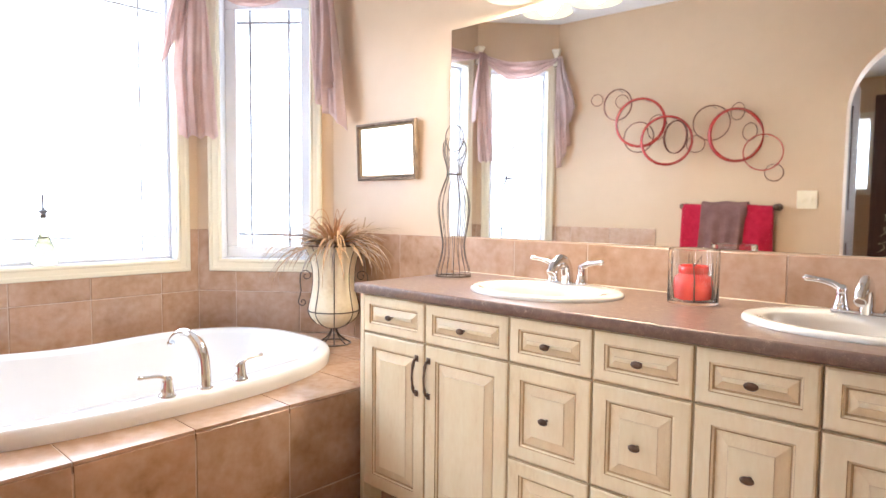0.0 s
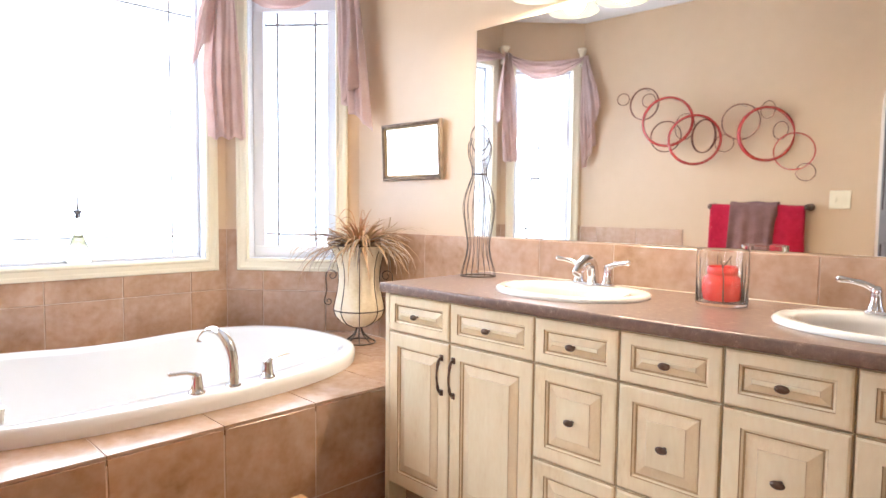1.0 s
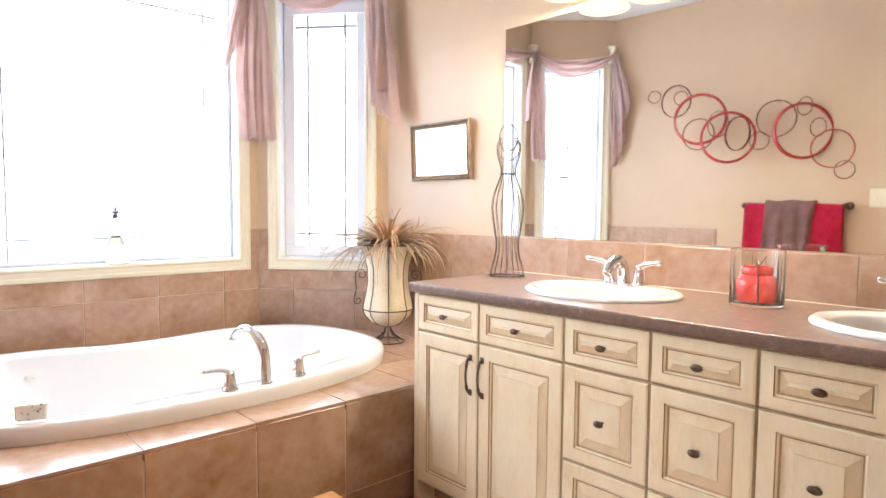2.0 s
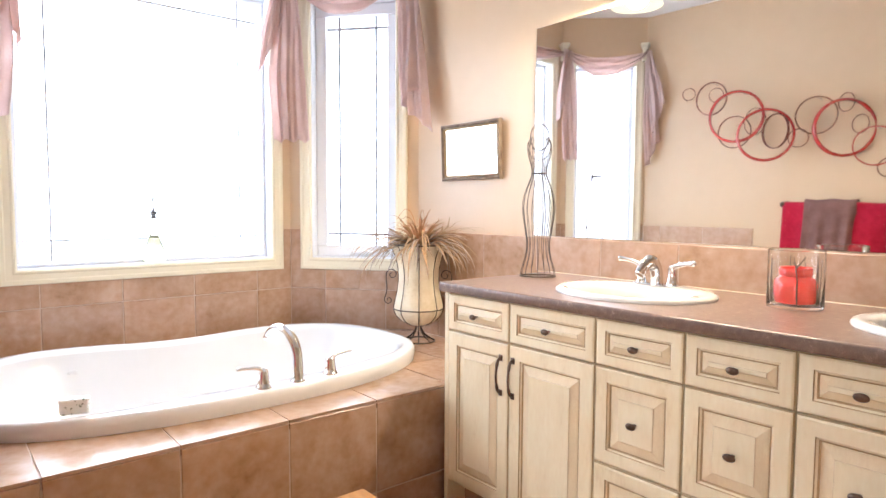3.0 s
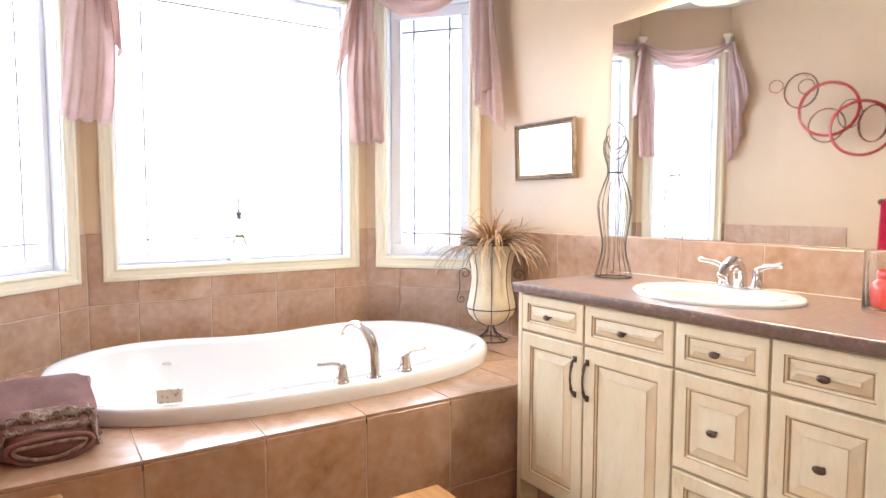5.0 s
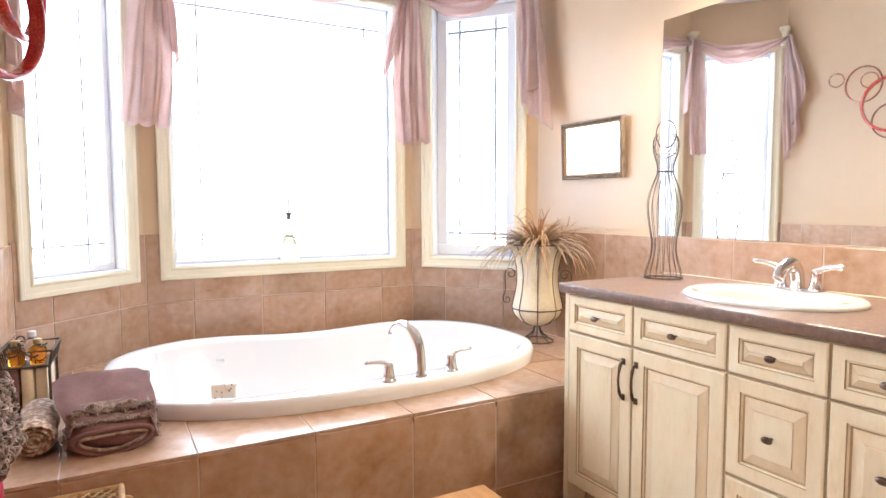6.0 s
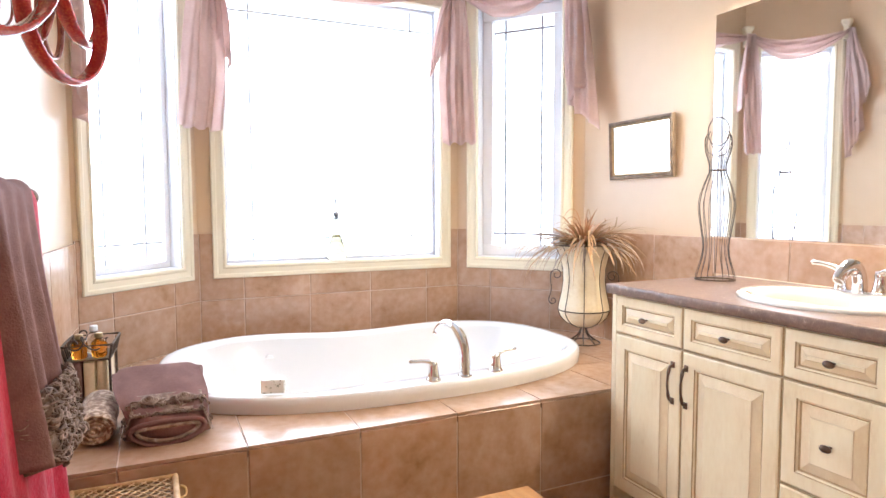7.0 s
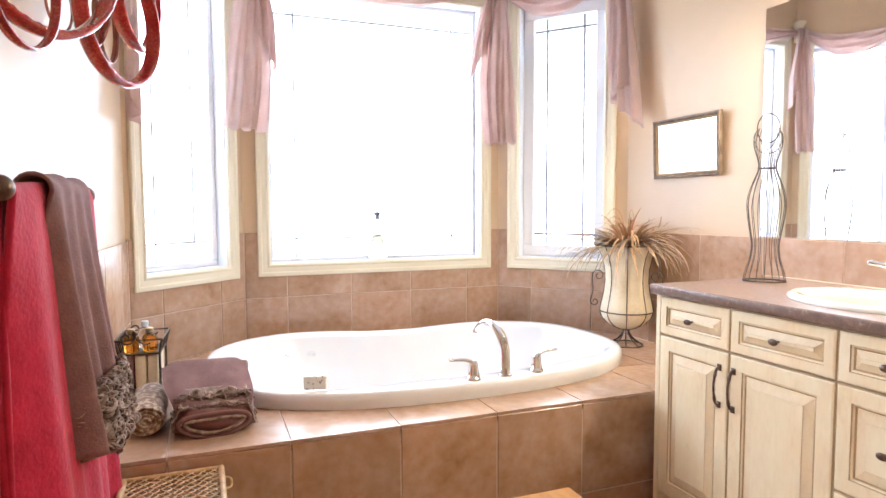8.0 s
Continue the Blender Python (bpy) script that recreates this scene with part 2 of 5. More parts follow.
WIN_Z0, WIN_Z1, CASING = 0.784, 2.31, 0.06
OPEN_Z0, OPEN_Z1 = WIN_Z0 + CASING, WIN_Z1 - CASING
WINDOWS = {"right": (P_R, P_RC, 0.061, 0.673), "centre": (P_RC, P_LC, 0.052, 1.348), "left": (P_LC, P_L, 0.043, 0.634)}
wall_vanity = wall("wall_vanity", P_VAN, P_R, plain)
wall_bay = {}
for k, (a, b, u0, u1) in WINDOWS.items():
    wall_bay[k] = wall("wall_bay_" + k, a, b, None, (u0 + CASING, OPEN_Z0, u1 - CASING, OPEN_Z1))
wall_towel = wall("wall_arch", P_L, P_END, arched, label="painted beige plaster wall with an arched doorway")
wall_end = wall("wall_end", P_END, P_VAN, plain)

floor = finish("floor", boxed((-1.7, -2.75, -0.05), (3.5, 0.2, -0.006)), GROUT)
tagged(floor, "brown ceramic tile floor", "floor", kind="structure")
ceiling = finish("ceiling", boxed((-1.75, -2.8, H), (3.5, 0.2, H + 0.1)), CEILING)
tagged(ceiling, "off-white textured ceiling", "ceiling", kind="structure")

# bright overcast day outside the bay
bm = bmesh.new()
arc = [(-0.5 - 6 * math.cos(t), -1.2 + 6 * math.sin(t)) for t in [radians(-105 + 210 * i / 24) for i in range(25)]]
loft(bm, [[(x, y, -2.5) for x, y in arc], [(x, y, 4.2) for x, y in arc]], close=False)
tagged(finish("backdrop", bm, DAYLIGHT), "bright white overcast daylight outside the windows", "backdrop", kind="structure")


def window(key, n, frame_w, came_u, came_z, lead):
    """Casing, vinyl frame, pane and cames of one bay window."""
    a, b, u0, u1 = WINDOWS[key]
    m, length = wall_matrix(a, b)
    w = thing("window_%d" % n, "window with cream casing, white vinyl frame and leaded clear glass", "window", kind="structure")
    # casing: four mitred boards with a stepped profile
    prof = [(0.0, 0.0), (0.0, 0.016), (0.004, 0.02), (0.018, 0.02), (0.024, 0.016), (0.046, 0.014), (0.052, 0.018), (0.058, 0.018), (CASING + 0.004, 0.012), (CASING + 0.004, -0.002)]
    outer = [(u0, WIN_Z0), (u1, WIN_Z0), (u1, WIN_Z1), (u0, WIN_Z1)]
    ins = [(1, 1), (-1, 1), (-1, -1), (1, -1)]
    for i in range(4):
        j = (i + 1) % 4
        bm = bmesh.new()
        ra = [m @ Vector((outer[i][0] + ins[i][0] * d, outer[i][1] + ins[i][1] * d, h)) for d, h in prof]
        rb = [m @ Vector((outer[j][0] + ins[j][0] * d, outer[j][1] + ins[j][1] * d, h)) for d, h in prof]
        loft(bm, [ra, rb], close=True, cap0=True, cap1=True)
        part("casing", bm, TRIM, w, "cream painted wooden casing")
    o0, o1, z0, z1 = u0 + CASING, u1 - CASING, OPEN_Z0, OPEN_Z1
    # reveal lining of the opening
    rev = 0.008
    for lo, hi in (((o0, z0, -THICK), (o1, z0 + rev, -0.001)), ((o0, z1 - rev, -THICK), (o1, z1, -0.001)),
                   ((o0, z0 + rev, -THICK), (o0 + rev, z1 - rev, -0.001)), ((o1 - rev, z0 + rev, -THICK), (o1, z1 - rev, -0.001))):
        part("reveal", box(bmesh.new(), lo, hi, 0, m), VINYL, w)
    o0, o1, z0, z1 = o0 + rev, o1 - rev, z0 + rev, z1 - rev
    f = frame_w
    for lo, hi in (((o0, z0, -0.115), (o1, z0 + f, -0.06)), ((o0, z1 - f, -0.115), (o1, z1, -0.06)),
                   ((o0, z0 + f, -0.115), (o0 + f, z1 - f, -0.06)), ((o1 - f, z0 + f, -0.115), (o1, z1 - f, -0.06))):
        part("window_frame", box(bmesh.new(), lo, hi, 0.006, m), VINYL, w, "white vinyl window frame")
    g0, g1, h0, h1 = o0 + f, o1 - f, z0 + f, z1 - f
    pane = part("pane", box(bmesh.new(), (g0 - 0.004, h0 - 0.004, -0.092), (g1 + 0.004, h1 + 0.004, -0.086), 0, m), PANE, w, "clear window glass")
    pane.visible_shadow = False
    hw = 0.0062 if lead == CAME else 0.0045
    for s in came_u:
        for u in (g0 + s, g1 - s):
            part("came", box(bmesh.new(), (u - hw, h0, -0.0855), (u + hw, h1, -0.083), 0, m), lead, w, "thin grey leading")
    for s in came_z:
        for z in (h0 + s, h1 - s):
            part("came", box(bmesh.new(), (g0, z - hw, -0.0825), (g1, z + hw, -0.080), 0, m), lead, w, "thin grey leading")
    return w, m, (o0, o1, z0, z1)


win_r = window("right", 1, 0.062, (0.07,), (0.065,), CAME)
win_c = window("centre", 2, 0.018, (0.12,), (0.10,), PALE_CAME)
win_l = window("left", 3, 0.030, (0.09,), (0.09,), PALE_CAME)
# crank handle of the casement in window_1
wr, m, (o0, o1, z0, z1) = win_r
bm = box(bmesh.new(), (o0 + 0.13, z0 + 0.012, -0.06), (o0 + 0.27, z0 + 0.034, -0.045), 0.006, m)
tube(bm, [m @ Vector(p) for p in ((o0 + 0.16, z0 + 0.028, -0.046), (o0 + 0.17, z0 + 0.034, -0.03), (o0 + 0.24, z0 + 0.03, -0.026), (o0 + 0.26, z0 + 0.03, -0.026))], 0.006, 6)
part("crank_handle", bm, VINYL, wr, "white casement crank", 40)

# ---- tiles: board, then tile by tile ----
JOINT = 0.0025


def tile_poly(u0, u1, z0, z1, cut=None):
    """The outline of one tile, less the window casing where it runs under it."""
    u0, u1, z0, z1 = u0 + JOINT, u1 - JOINT, z0 + JOINT, z1 - JOINT
    if not cut or cut[1] >= z1 or cut[0] >= u1 or cut[2] <= u0:
        return [(u0, z0), (u1, z0), (u1, z1), (u0, z1)]
    c0, cz, c1 = cut[0] + 0.004, cut[1] + 0.004, cut[2] - 0.004
    if c0 <= u0 and c1 >= u1:
        return [(u0, z0), (u1, z0), (u1, cz), (u0, cz)]
    if c0 > u0 and c1 >= u1:
        return [(u0, z0), (u1, z0), (u1, cz), (c0, cz), (c0, z1), (u0, z1)]
    if c0 <= u0:
        return [(u0, z0), (u1, z0), (u1, z1), (c1, z1), (c1, cz), (u0, cz)]
    return [(u0, z0), (u1, z0), (u1, z1), (c1, z1), (c1, cz), (c0, cz), (c0, z1), (u0, z1)]


def tile_field(parent, m, joints, rows, cut=None, depth=0.010):
    for u0, u1 in zip(joints, joints[1:]):
        for z0, z1 in zip(rows, rows[1:]):
            part("tile", prism(bmesh.new(), tile_poly(u0, u1, z0, z1, cut), depth, m, 0.0015), TILE, parent)


def grout_board(parent, m, u0, u1, z0, z1, cut=None):
    poly = [(u0, z0), (u1, z0), (u1, z1), (u0, z1)]
    if cut:
        c0, cz, c1 = cut
        poly = [(u0, z0), (u1, z0), (u1, z1), (c1, z1), (c1, cz), (c0, cz), (c0, z1), (u0, z1)]
    part("grout", prism(bmesh.new(), poly, 0.007, m @ Matrix.Translation((0, 0, 0.0005))), GROUT, parent)


TILED = {"right": (0, 0.18, 0.528, 0.7375), "centre": (0, 0.204, 0.538, 0.871, 1.204, 1.415), "left": (0, 0.163, 0.494, 0.658)}
for k, joints in TILED.items():
    a, b, u0, u1 = WINDOWS[k]
    m, length = wall_matrix(a, b)
    cut = (u0, WIN_Z0, u1)
    inset = [joints[0] + 0.004, *joints[1:-1], length - 0.004]
    grout_board(wall_bay[k], m, 0.002, length - 0.002, DECK, TILE_TOP - 0.002, cut)
    tile_field(wall_bay[k], m, inset, (DECK + 0.002, TILE_ROW, TILE_TOP), cut)
# the wall behind the urn and the splashback above the worktop
m, length = wall_matrix(P_VAN, P_R)
grout_board(wall_vanity, m, 3.3 + 0.067, length - 0.002, DECK, TILE_TOP - 0.002)
tile_field(wall_vanity, m, (3.3 + 0.02, 3.3 + 0.353, 3.3 + 0.686, length - 0.01), (DECK + 0.002, TILE_ROW, TILE_TOP))
SPLASH = [2.301, 1.968, 1.635, 1.302, 0.969, 0.643, 0.314, -0.02, -0.066]
splash = [3.3 - x for x in SPLASH]
grout_board(wall_vanity, m, splash[0], 3.3 + 0.066, 0.861, TILE_TOP - 0.002)
tile_field(wall_vanity, m, splash[:-1], (0.8605, TILE_TOP))
# the wall beside the tub
m, length = wall_matrix(P_L, P_END)
grout_board(wall_towel, m, 0.004, 0.845, DECK, 0.996)
tile_field(wall_towel, m, (0.012, 0.155, 0.49, 0.845), (DECK + 0.002, 0.666, 0.998))

# ---- tub deck ----
deck = thing("tub_deck", "tub surround clad in brown ceramic tiles", "tub deck", kind="structure")
TUB_C, TUB_B = (-0.70, -1.1875), 0.8975
TUB_NEAR, TUB_FAR = (0.552, 2.4), (0.595, 2.9)     # half widths and roundness towards the room and the window
DECK_Y = [-2.42, -2.183, -1.853, -1.521, -1.190, -0.861, -0.530, -0.30, -0.004]
DECK_X = [0.006, -0.327, -0.66, -0.993, -1.326, -1.44]


def tub_edge(y, near, grow=0.0):
    """The tub's edge at y: bowed towards the room, slightly waisted towards the window."""
    v = min(1.0, abs(y - TUB_C[1]) / (TUB_B + grow))
    if near:
        return TUB_C[0] + (TUB_NEAR[0] + grow) * (1 - v ** TUB_NEAR[1]) ** (1 / TUB_NEAR[1])
    waist = 0.10 * math.exp(-((y - TUB_C[1] - 0.04) / 0.33) ** 2)
    return TUB_C[0] - ((TUB_FAR[0] + grow) * (1 - v ** TUB_FAR[1]) ** (1 / TUB_FAR[1]) - waist)


def in_tub(x, y, grow=0.0):
    return abs(y - TUB_C[1]) < TUB_B + grow and tub_edge(y, False, grow) < x < tub_edge(y, True, grow)


def in_room(x, y):
    """Inside the bay's outline, a little short of its walls."""
    for (ax, ay), (bx, by) in ((P_R, P_RC), (P_RC, P_LC), (P_LC, P_L), (P_L, P_END)):
        if (bx - ax) * (y - ay) - (by - ay) * (x - ax) < 0.006 * math.hypot(bx - ax, by - ay):
            return False
    return y < -0.012


def slab(lo, hi, z0, z1, keep, n=12):
    """A tile cut round the tub and along the walls: small cells that are kept, closed to a solid."""
    bm = bmesh.new()
    xs = [lo[0] + (hi[0] - lo[0]) * i / n for i in range(n + 1)]
    ys = [lo[1] + (hi[1] - lo[1]) * i / n for i in range(n + 1)]
    grid = {}
    for i in range(n):
        for j in range(n):
            if keep((xs[i] + xs[i + 1]) / 2, (ys[j] + ys[j + 1]) / 2):
                ring = []
                for key in ((i, j), (i + 1, j), (i + 1, j + 1), (i, j + 1)):
                    if key not in grid:
                        grid[key] = bm.verts.new((xs[key[0]], ys[key[1]], z1))
                    ring.append(grid[key])
                bm.faces.new(ring)
    if not bm.faces:
        bm.free()
        return None
    r = bmesh.ops.extrude_face_region(bm, geom=list(bm.faces))
    for v in r["geom"]:
        if isinstance(v, bmesh.types.BMVert):
            v.co.z = z0
    return bm


for y0, y1 in zip(DECK_Y, DECK_Y[1:]):
    for x1, x0 in zip(DECK_X, DECK_X[1:]):
        lo, hi = (x0 + JOINT, y0 + JOINT), (x1 - JOINT * (x1 < 0), y1 - JOINT)
        bm = slab(lo, hi, DECK - 0.009, DECK, lambda x, y: in_room(x, y) and not in_tub(x, y, -0.05))
        if bm:
            part("tile", bm, TILE, deck)
bm = slab((-1.44, -2.42), (0.0, 0.0), DECK - 0.03, DECK - 0.003, lambda x, y: in_room(x, y) and not in_tub(x, y, -0.045), 48)
part("grout_bed", bm, GROUT, deck)
m = Matrix(((0, 0, 1, 0.0), (1, 0, 0, 0), (0, 1, 0, 0), (0, 0, 0, 1)))
part("front_board", prism(bmesh.new(), [(-2.42, 0), (-0.004, 0), (-0.004, DECK - 0.03), (-2.42, DECK - 0.03)], 0.012, m @ Matrix.Translation((0, 0, -0.0045))), GROUT, deck)
for y0, y1 in zip(DECK_Y, DECK_Y[1:]):
    for z0, z1 in ((0.0, 0.128), (0.128, DECK - 0.009)):
        part("tile", prism(bmesh.new(), [(y0 + JOINT, z0 + JOINT), (y1 - JOINT, z0 + JOINT), (y1 - JOINT, z1 - JOINT), (y0 + JOINT, z1 - JOINT)], 0.009, m, 0.0015), TILE, deck)

# ---- bathtub ----
def oval(c, a, b, z, n=2.2, k=72):
    pts = []
    for i in range(k):
        t = 2 * math.pi * i / k
        ct, st = math.cos(t), math.sin(t)
        pts.append((c[0] + a * math.copysign(abs(ct) ** (2 / n), ct), c[1] + b * math.copysign(abs(st) ** (2 / n), st), z))
    return pts


tub = thing("bathtub", "white oval acrylic drop-in bathtub in the tiled deck", "bathtub", at=(0, 0, 0))
cx, cy = TUB_C


def tub_ring(inset, z, ledge=0.0, k=112):
    """A line round the tub, inset from its edge; ledge widens the rim under the taps. The backrest end stands a little higher."""
    pts = []
    for i in range(k):
        t = 2 * math.pi * i / k
        ct, st = math.cos(t), math.sin(t)
        y = cy + (TUB_B - inset) * math.copysign(abs(st) ** 0.86, st)
        x = tub_edge(y, ct > 0, -inset)
        if ct > 0 and ledge:
            x -= ledge * max(0.0, min(1.0, (y + 1.72) / 0.34)) * max(0.0, min(1.0, (-0.34 - y) / 0.35)) * min(1.0, 3 * ct)
        lift = 0.014 * min(1.0, max(0.0, (cy - 0.15 - y) / 0.4)) * min(1.0, max(0.0, (cx + 0.15 - x) / 0.4))
        pts.append((x, y, z + (lift if z > DECK + 0.03 else 0.0)))
    return pts


def bowl_ring(f, z, k=112):
    """A ring of the basin: f goes from the upper edge (0) to the floor's outline (1)."""
    top = tub_ring(0.062, z, 0.072, k)
    foot = oval((cx - 0.02, cy), 0.25, 0.58, z, 2.3, k)
    return [(a[0] + (b[0] - a[0]) * f, a[1] + (b[1] - a[1]) * f, z) for a, b in zip(top, foot)]


RIM = DECK + 0.057
rings = [tub_ring(0.004, DECK + 0.001), tub_ring(0.0, DECK + 0.030), tub_ring(0.002, RIM - 0.010), tub_ring(0.008, RIM - 0.002), tub_ring(0.016, RIM),
         tub_ring(0.036, RIM - 0.001, 0.072), tub_ring(0.048, RIM - 0.006, 0.072), tub_ring(0.058, RIM - 0.020, 0.072)]
part("rim", loft(bmesh.new(), rings), ACRYLIC, tub, "wide white rim", 60)
rings = [rings[-1]] + [bowl_ring(f, z) for f, z in ((0.03, 0.47), (0.10, 0.43), (0.22, 0.36), (0.38, 0.28), (0.56, 0.20), (0.76, 0.14), (0.92, 0.112), (1.0, 0.104))]
rings += [oval((cx - 0.02, cy), 0.15, 0.4, 0.098, 2.3, 112), oval((cx - 0.02, cy), 0.02, 0.05, 0.096, 2.3, 112)]
part("basin", loft(bmesh.new(), rings, True, False, True), ACRYLIC, tub, "deep white basin", 60)
for y in (-1.72, -1.60):     # two small air jets in the far side
    bm = lathe(bmesh.new(), [(0.020, 0.0), (0.020, 0.004), (0.012, 0.006), (0.003, 0.004)], 16)
    bmesh.ops.transform(bm, matrix=look((tub_edge(y, False) + 0.088, y, 0.425), (cx, y, 0.30)) @ pose(0, 0, 0, 180) , verts=bm.verts)
    part("jet", bm, ACRYLIC, tub, "small round air jet", 40)
bm = lathe(bmesh.new(), [(0.03, 0), (0.03, 0.004), (0.02, 0.006), (0.003, 0.005)], 20, at=(cx - 0.03, cy + 0.35, 0.0965))
part("drain", bm, CHROME, tub, "chrome drain", 40)

# ---- vanity ----
VY, VTOP = -0.587, 0.826
FRONT_T = 0.02


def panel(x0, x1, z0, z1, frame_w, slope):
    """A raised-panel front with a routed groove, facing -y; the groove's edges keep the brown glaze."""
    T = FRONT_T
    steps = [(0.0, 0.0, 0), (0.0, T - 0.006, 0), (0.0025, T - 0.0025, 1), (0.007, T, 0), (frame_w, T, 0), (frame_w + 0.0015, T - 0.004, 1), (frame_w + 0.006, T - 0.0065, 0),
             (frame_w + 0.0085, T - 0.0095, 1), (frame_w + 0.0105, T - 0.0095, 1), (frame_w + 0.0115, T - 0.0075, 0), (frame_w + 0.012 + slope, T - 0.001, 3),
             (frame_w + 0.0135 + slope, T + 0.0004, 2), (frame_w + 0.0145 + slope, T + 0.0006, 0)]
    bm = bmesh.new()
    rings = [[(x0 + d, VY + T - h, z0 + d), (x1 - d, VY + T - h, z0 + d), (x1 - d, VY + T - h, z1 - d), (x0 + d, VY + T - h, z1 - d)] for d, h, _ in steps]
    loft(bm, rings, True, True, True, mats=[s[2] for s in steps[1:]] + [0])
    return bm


def knob(parent, x, z):
    bm = bmesh.new()
    lathe(bm, [(0.0055, 0), (0.0055, 0.004), (0.004, 0.012), (0.006, 0.018), (0.0145, 0.022), (0.016, 0.026), (0.013, 0.031), (0.006, 0.0335), (0.001, 0.034)], 16, 1.2, 0.75)
    bmesh.ops.transform(bm, matrix=Matrix.Translation((x, VY, z)) @ pose(0, 0, 0, 90) @ Matrix.Scale(0.82, 4), verts=bm.verts)
    return part("knob", bm, BRONZE, parent, "oval dark bronze knob", 50)


def pull(parent, x, z0, z1):
    bm = bmesh.new()
    zm = (z0 + z1) / 2
    pts = smooth_path([(x, VY, z0 + 0.002), (x, VY - 0.014, z0 + 0.008), (x, VY - 0.021, z0 + 0.034), (x, VY - 0.024, zm), (x, VY - 0.021, z1 - 0.034), (x, VY - 0.014, z1 - 0.008), (x, VY, z1 - 0.002)], 6)
    n = len(pts) - 1
    tube(bm, pts, [0.0036 + 0.0022 * abs(2 * i / n - 1) ** 2 + 0.0016 * math.exp(-((abs(i / n - 0.5) - 0.24) / 0.05) ** 2) for i in range(n + 1)], 9)
    for z in (z0 + 0.001, z1 - 0.001):
        box(bm, (x - 0.0085, VY - 0.004, z - 0.0105), (x + 0.0085, VY, z + 0.0105), 0.0025)
    return part("handle", bm, BRONZE, parent, "arched dark bronze pull", 50)


GAP = 0.0017


def cabinet(x0, x1, label, left_end=False):
    c = thing("vanity_cabinet", label, "cabinet", "vanity cabinets")
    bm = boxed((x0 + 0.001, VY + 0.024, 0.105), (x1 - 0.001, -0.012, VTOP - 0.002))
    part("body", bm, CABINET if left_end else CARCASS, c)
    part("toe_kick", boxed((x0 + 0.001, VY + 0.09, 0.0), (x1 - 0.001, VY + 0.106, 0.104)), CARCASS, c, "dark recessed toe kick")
    return c


def drawer(c, x0, x1, z0, z1, fw, slope):
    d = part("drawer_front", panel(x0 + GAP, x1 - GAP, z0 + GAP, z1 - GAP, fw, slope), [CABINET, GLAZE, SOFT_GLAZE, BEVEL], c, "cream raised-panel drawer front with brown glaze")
    knob(d, (x0 + x1) / 2, (z0 + z1) / 2)
    return d


def door(c, x0, x1, z0, z1, handle_x):
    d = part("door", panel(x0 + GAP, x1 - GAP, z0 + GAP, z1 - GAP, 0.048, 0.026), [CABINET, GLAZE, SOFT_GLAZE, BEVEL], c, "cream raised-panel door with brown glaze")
    pull(d, handle_x, 0.513, 0.633)
    return d


def door_unit(x0, xm, x1, left_end):
    c = cabinet(x0, x1, "cream glazed vanity cabinet with two doors and two drawers", left_end)
    if left_end:
        part("end_stile", boxed((0.046, VY + 0.004, 0.0), (x0 - 0.001, -0.012, VTOP - 0.002), 0.002), CABINET, c, "cream end panel")
    for a, b in ((x0, xm), (xm, x1)):
        drawer(c, a, b, 0.685, VTOP - 0.004, 0.032, 0.016)
    door(c, x0, xm, 0.117, 0.685, xm - 0.035)
    door(c, xm, x1, 0.117, 0.685, xm + 0.02)
    return c


def drawer_unit(x0, x1):
    c = cabinet(x0, x1, "cream glazed vanity cabinet with three raised-panel drawers")
    drawer(c, x0, x1, 0.685, VTOP - 0.004, 0.032, 0.016)
    drawer(c, x0, x1, 0.403, 0.685, 0.041, 0.026)
    drawer(c, x0, x1, 0.117, 0.403, 0.041, 0.026)
    return c


door_unit(0.068, 0.378, 0.720, True)
for x0, x1 in ((0.720, 0.991), (0.991, 1.255), (1.255, 1.515)):
    drawer_unit(x0, x1)
door_unit(1.515, 1.857, 2.17, False)

# worktop with two oval holes
SINKS = [(0.655, -0.305), (1.533, -0.290)]
SINK_A, SINK_B = 0.262, 0.218
WT_Y, WT_X0, WT_X1, WT_Z = -0.607, 0.040, 2.2, 0.86
worktop = thing("worktop", "brown speckled laminate worktop with a rounded front edge", "worktop")
bm = bmesh.new()
edges = []


def ring_edges(pts):
    vs = [bm.verts.new(p) for p in pts]
    return [bm.edges.new((vs[i], vs[(i + 1) % len(vs)])) for i in range(len(vs))], vs


oe, ov = ring_edges([(WT_X0, WT_Y + 0.006, WT_Z), (WT_X1, WT_Y + 0.006, WT_Z), (WT_X1, -0.001, WT_Z), (WT_X0, -0.001, WT_Z)])
edges += oe
holes = []
for sx, sy in SINKS:
    he, hv = ring_edges([(sx + (SINK_A - 0.02) * math.cos(2 * math.pi * i / 40), sy + (SINK_B - 0.02) * math.sin(2 * math.pi * i / 40), WT_Z) for i in range(40)])
    edges += he
    holes.append(hv)
bmesh.ops.triangle_fill(bm, edges=edges, use_beauty=True, normal=(0, 0, 1))
for hv in holes:
    low = [bm.verts.new((v.co.x, v.co.y, VTOP)) for v in hv]
    for i in range(40):
        bm.faces.new((hv[i], hv[(i + 1) % 40], low[(i + 1) % 40], low[i]))
bmesh.ops.remove_doubles(bm, verts=bm.verts, dist=1e-5)
part("top", bm, LAMINATE, worktop)
prof = [(WT_Y + 0.006, WT_Z), (WT_Y + 0.003, WT_Z - 0.0012), (WT_Y + 0.001, WT_Z - 0.0035), (WT_Y, WT_Z - 0.007), (WT_Y, VTOP + 0.004), (WT_Y + 0.004, VTOP), (-0.001, VTOP)]
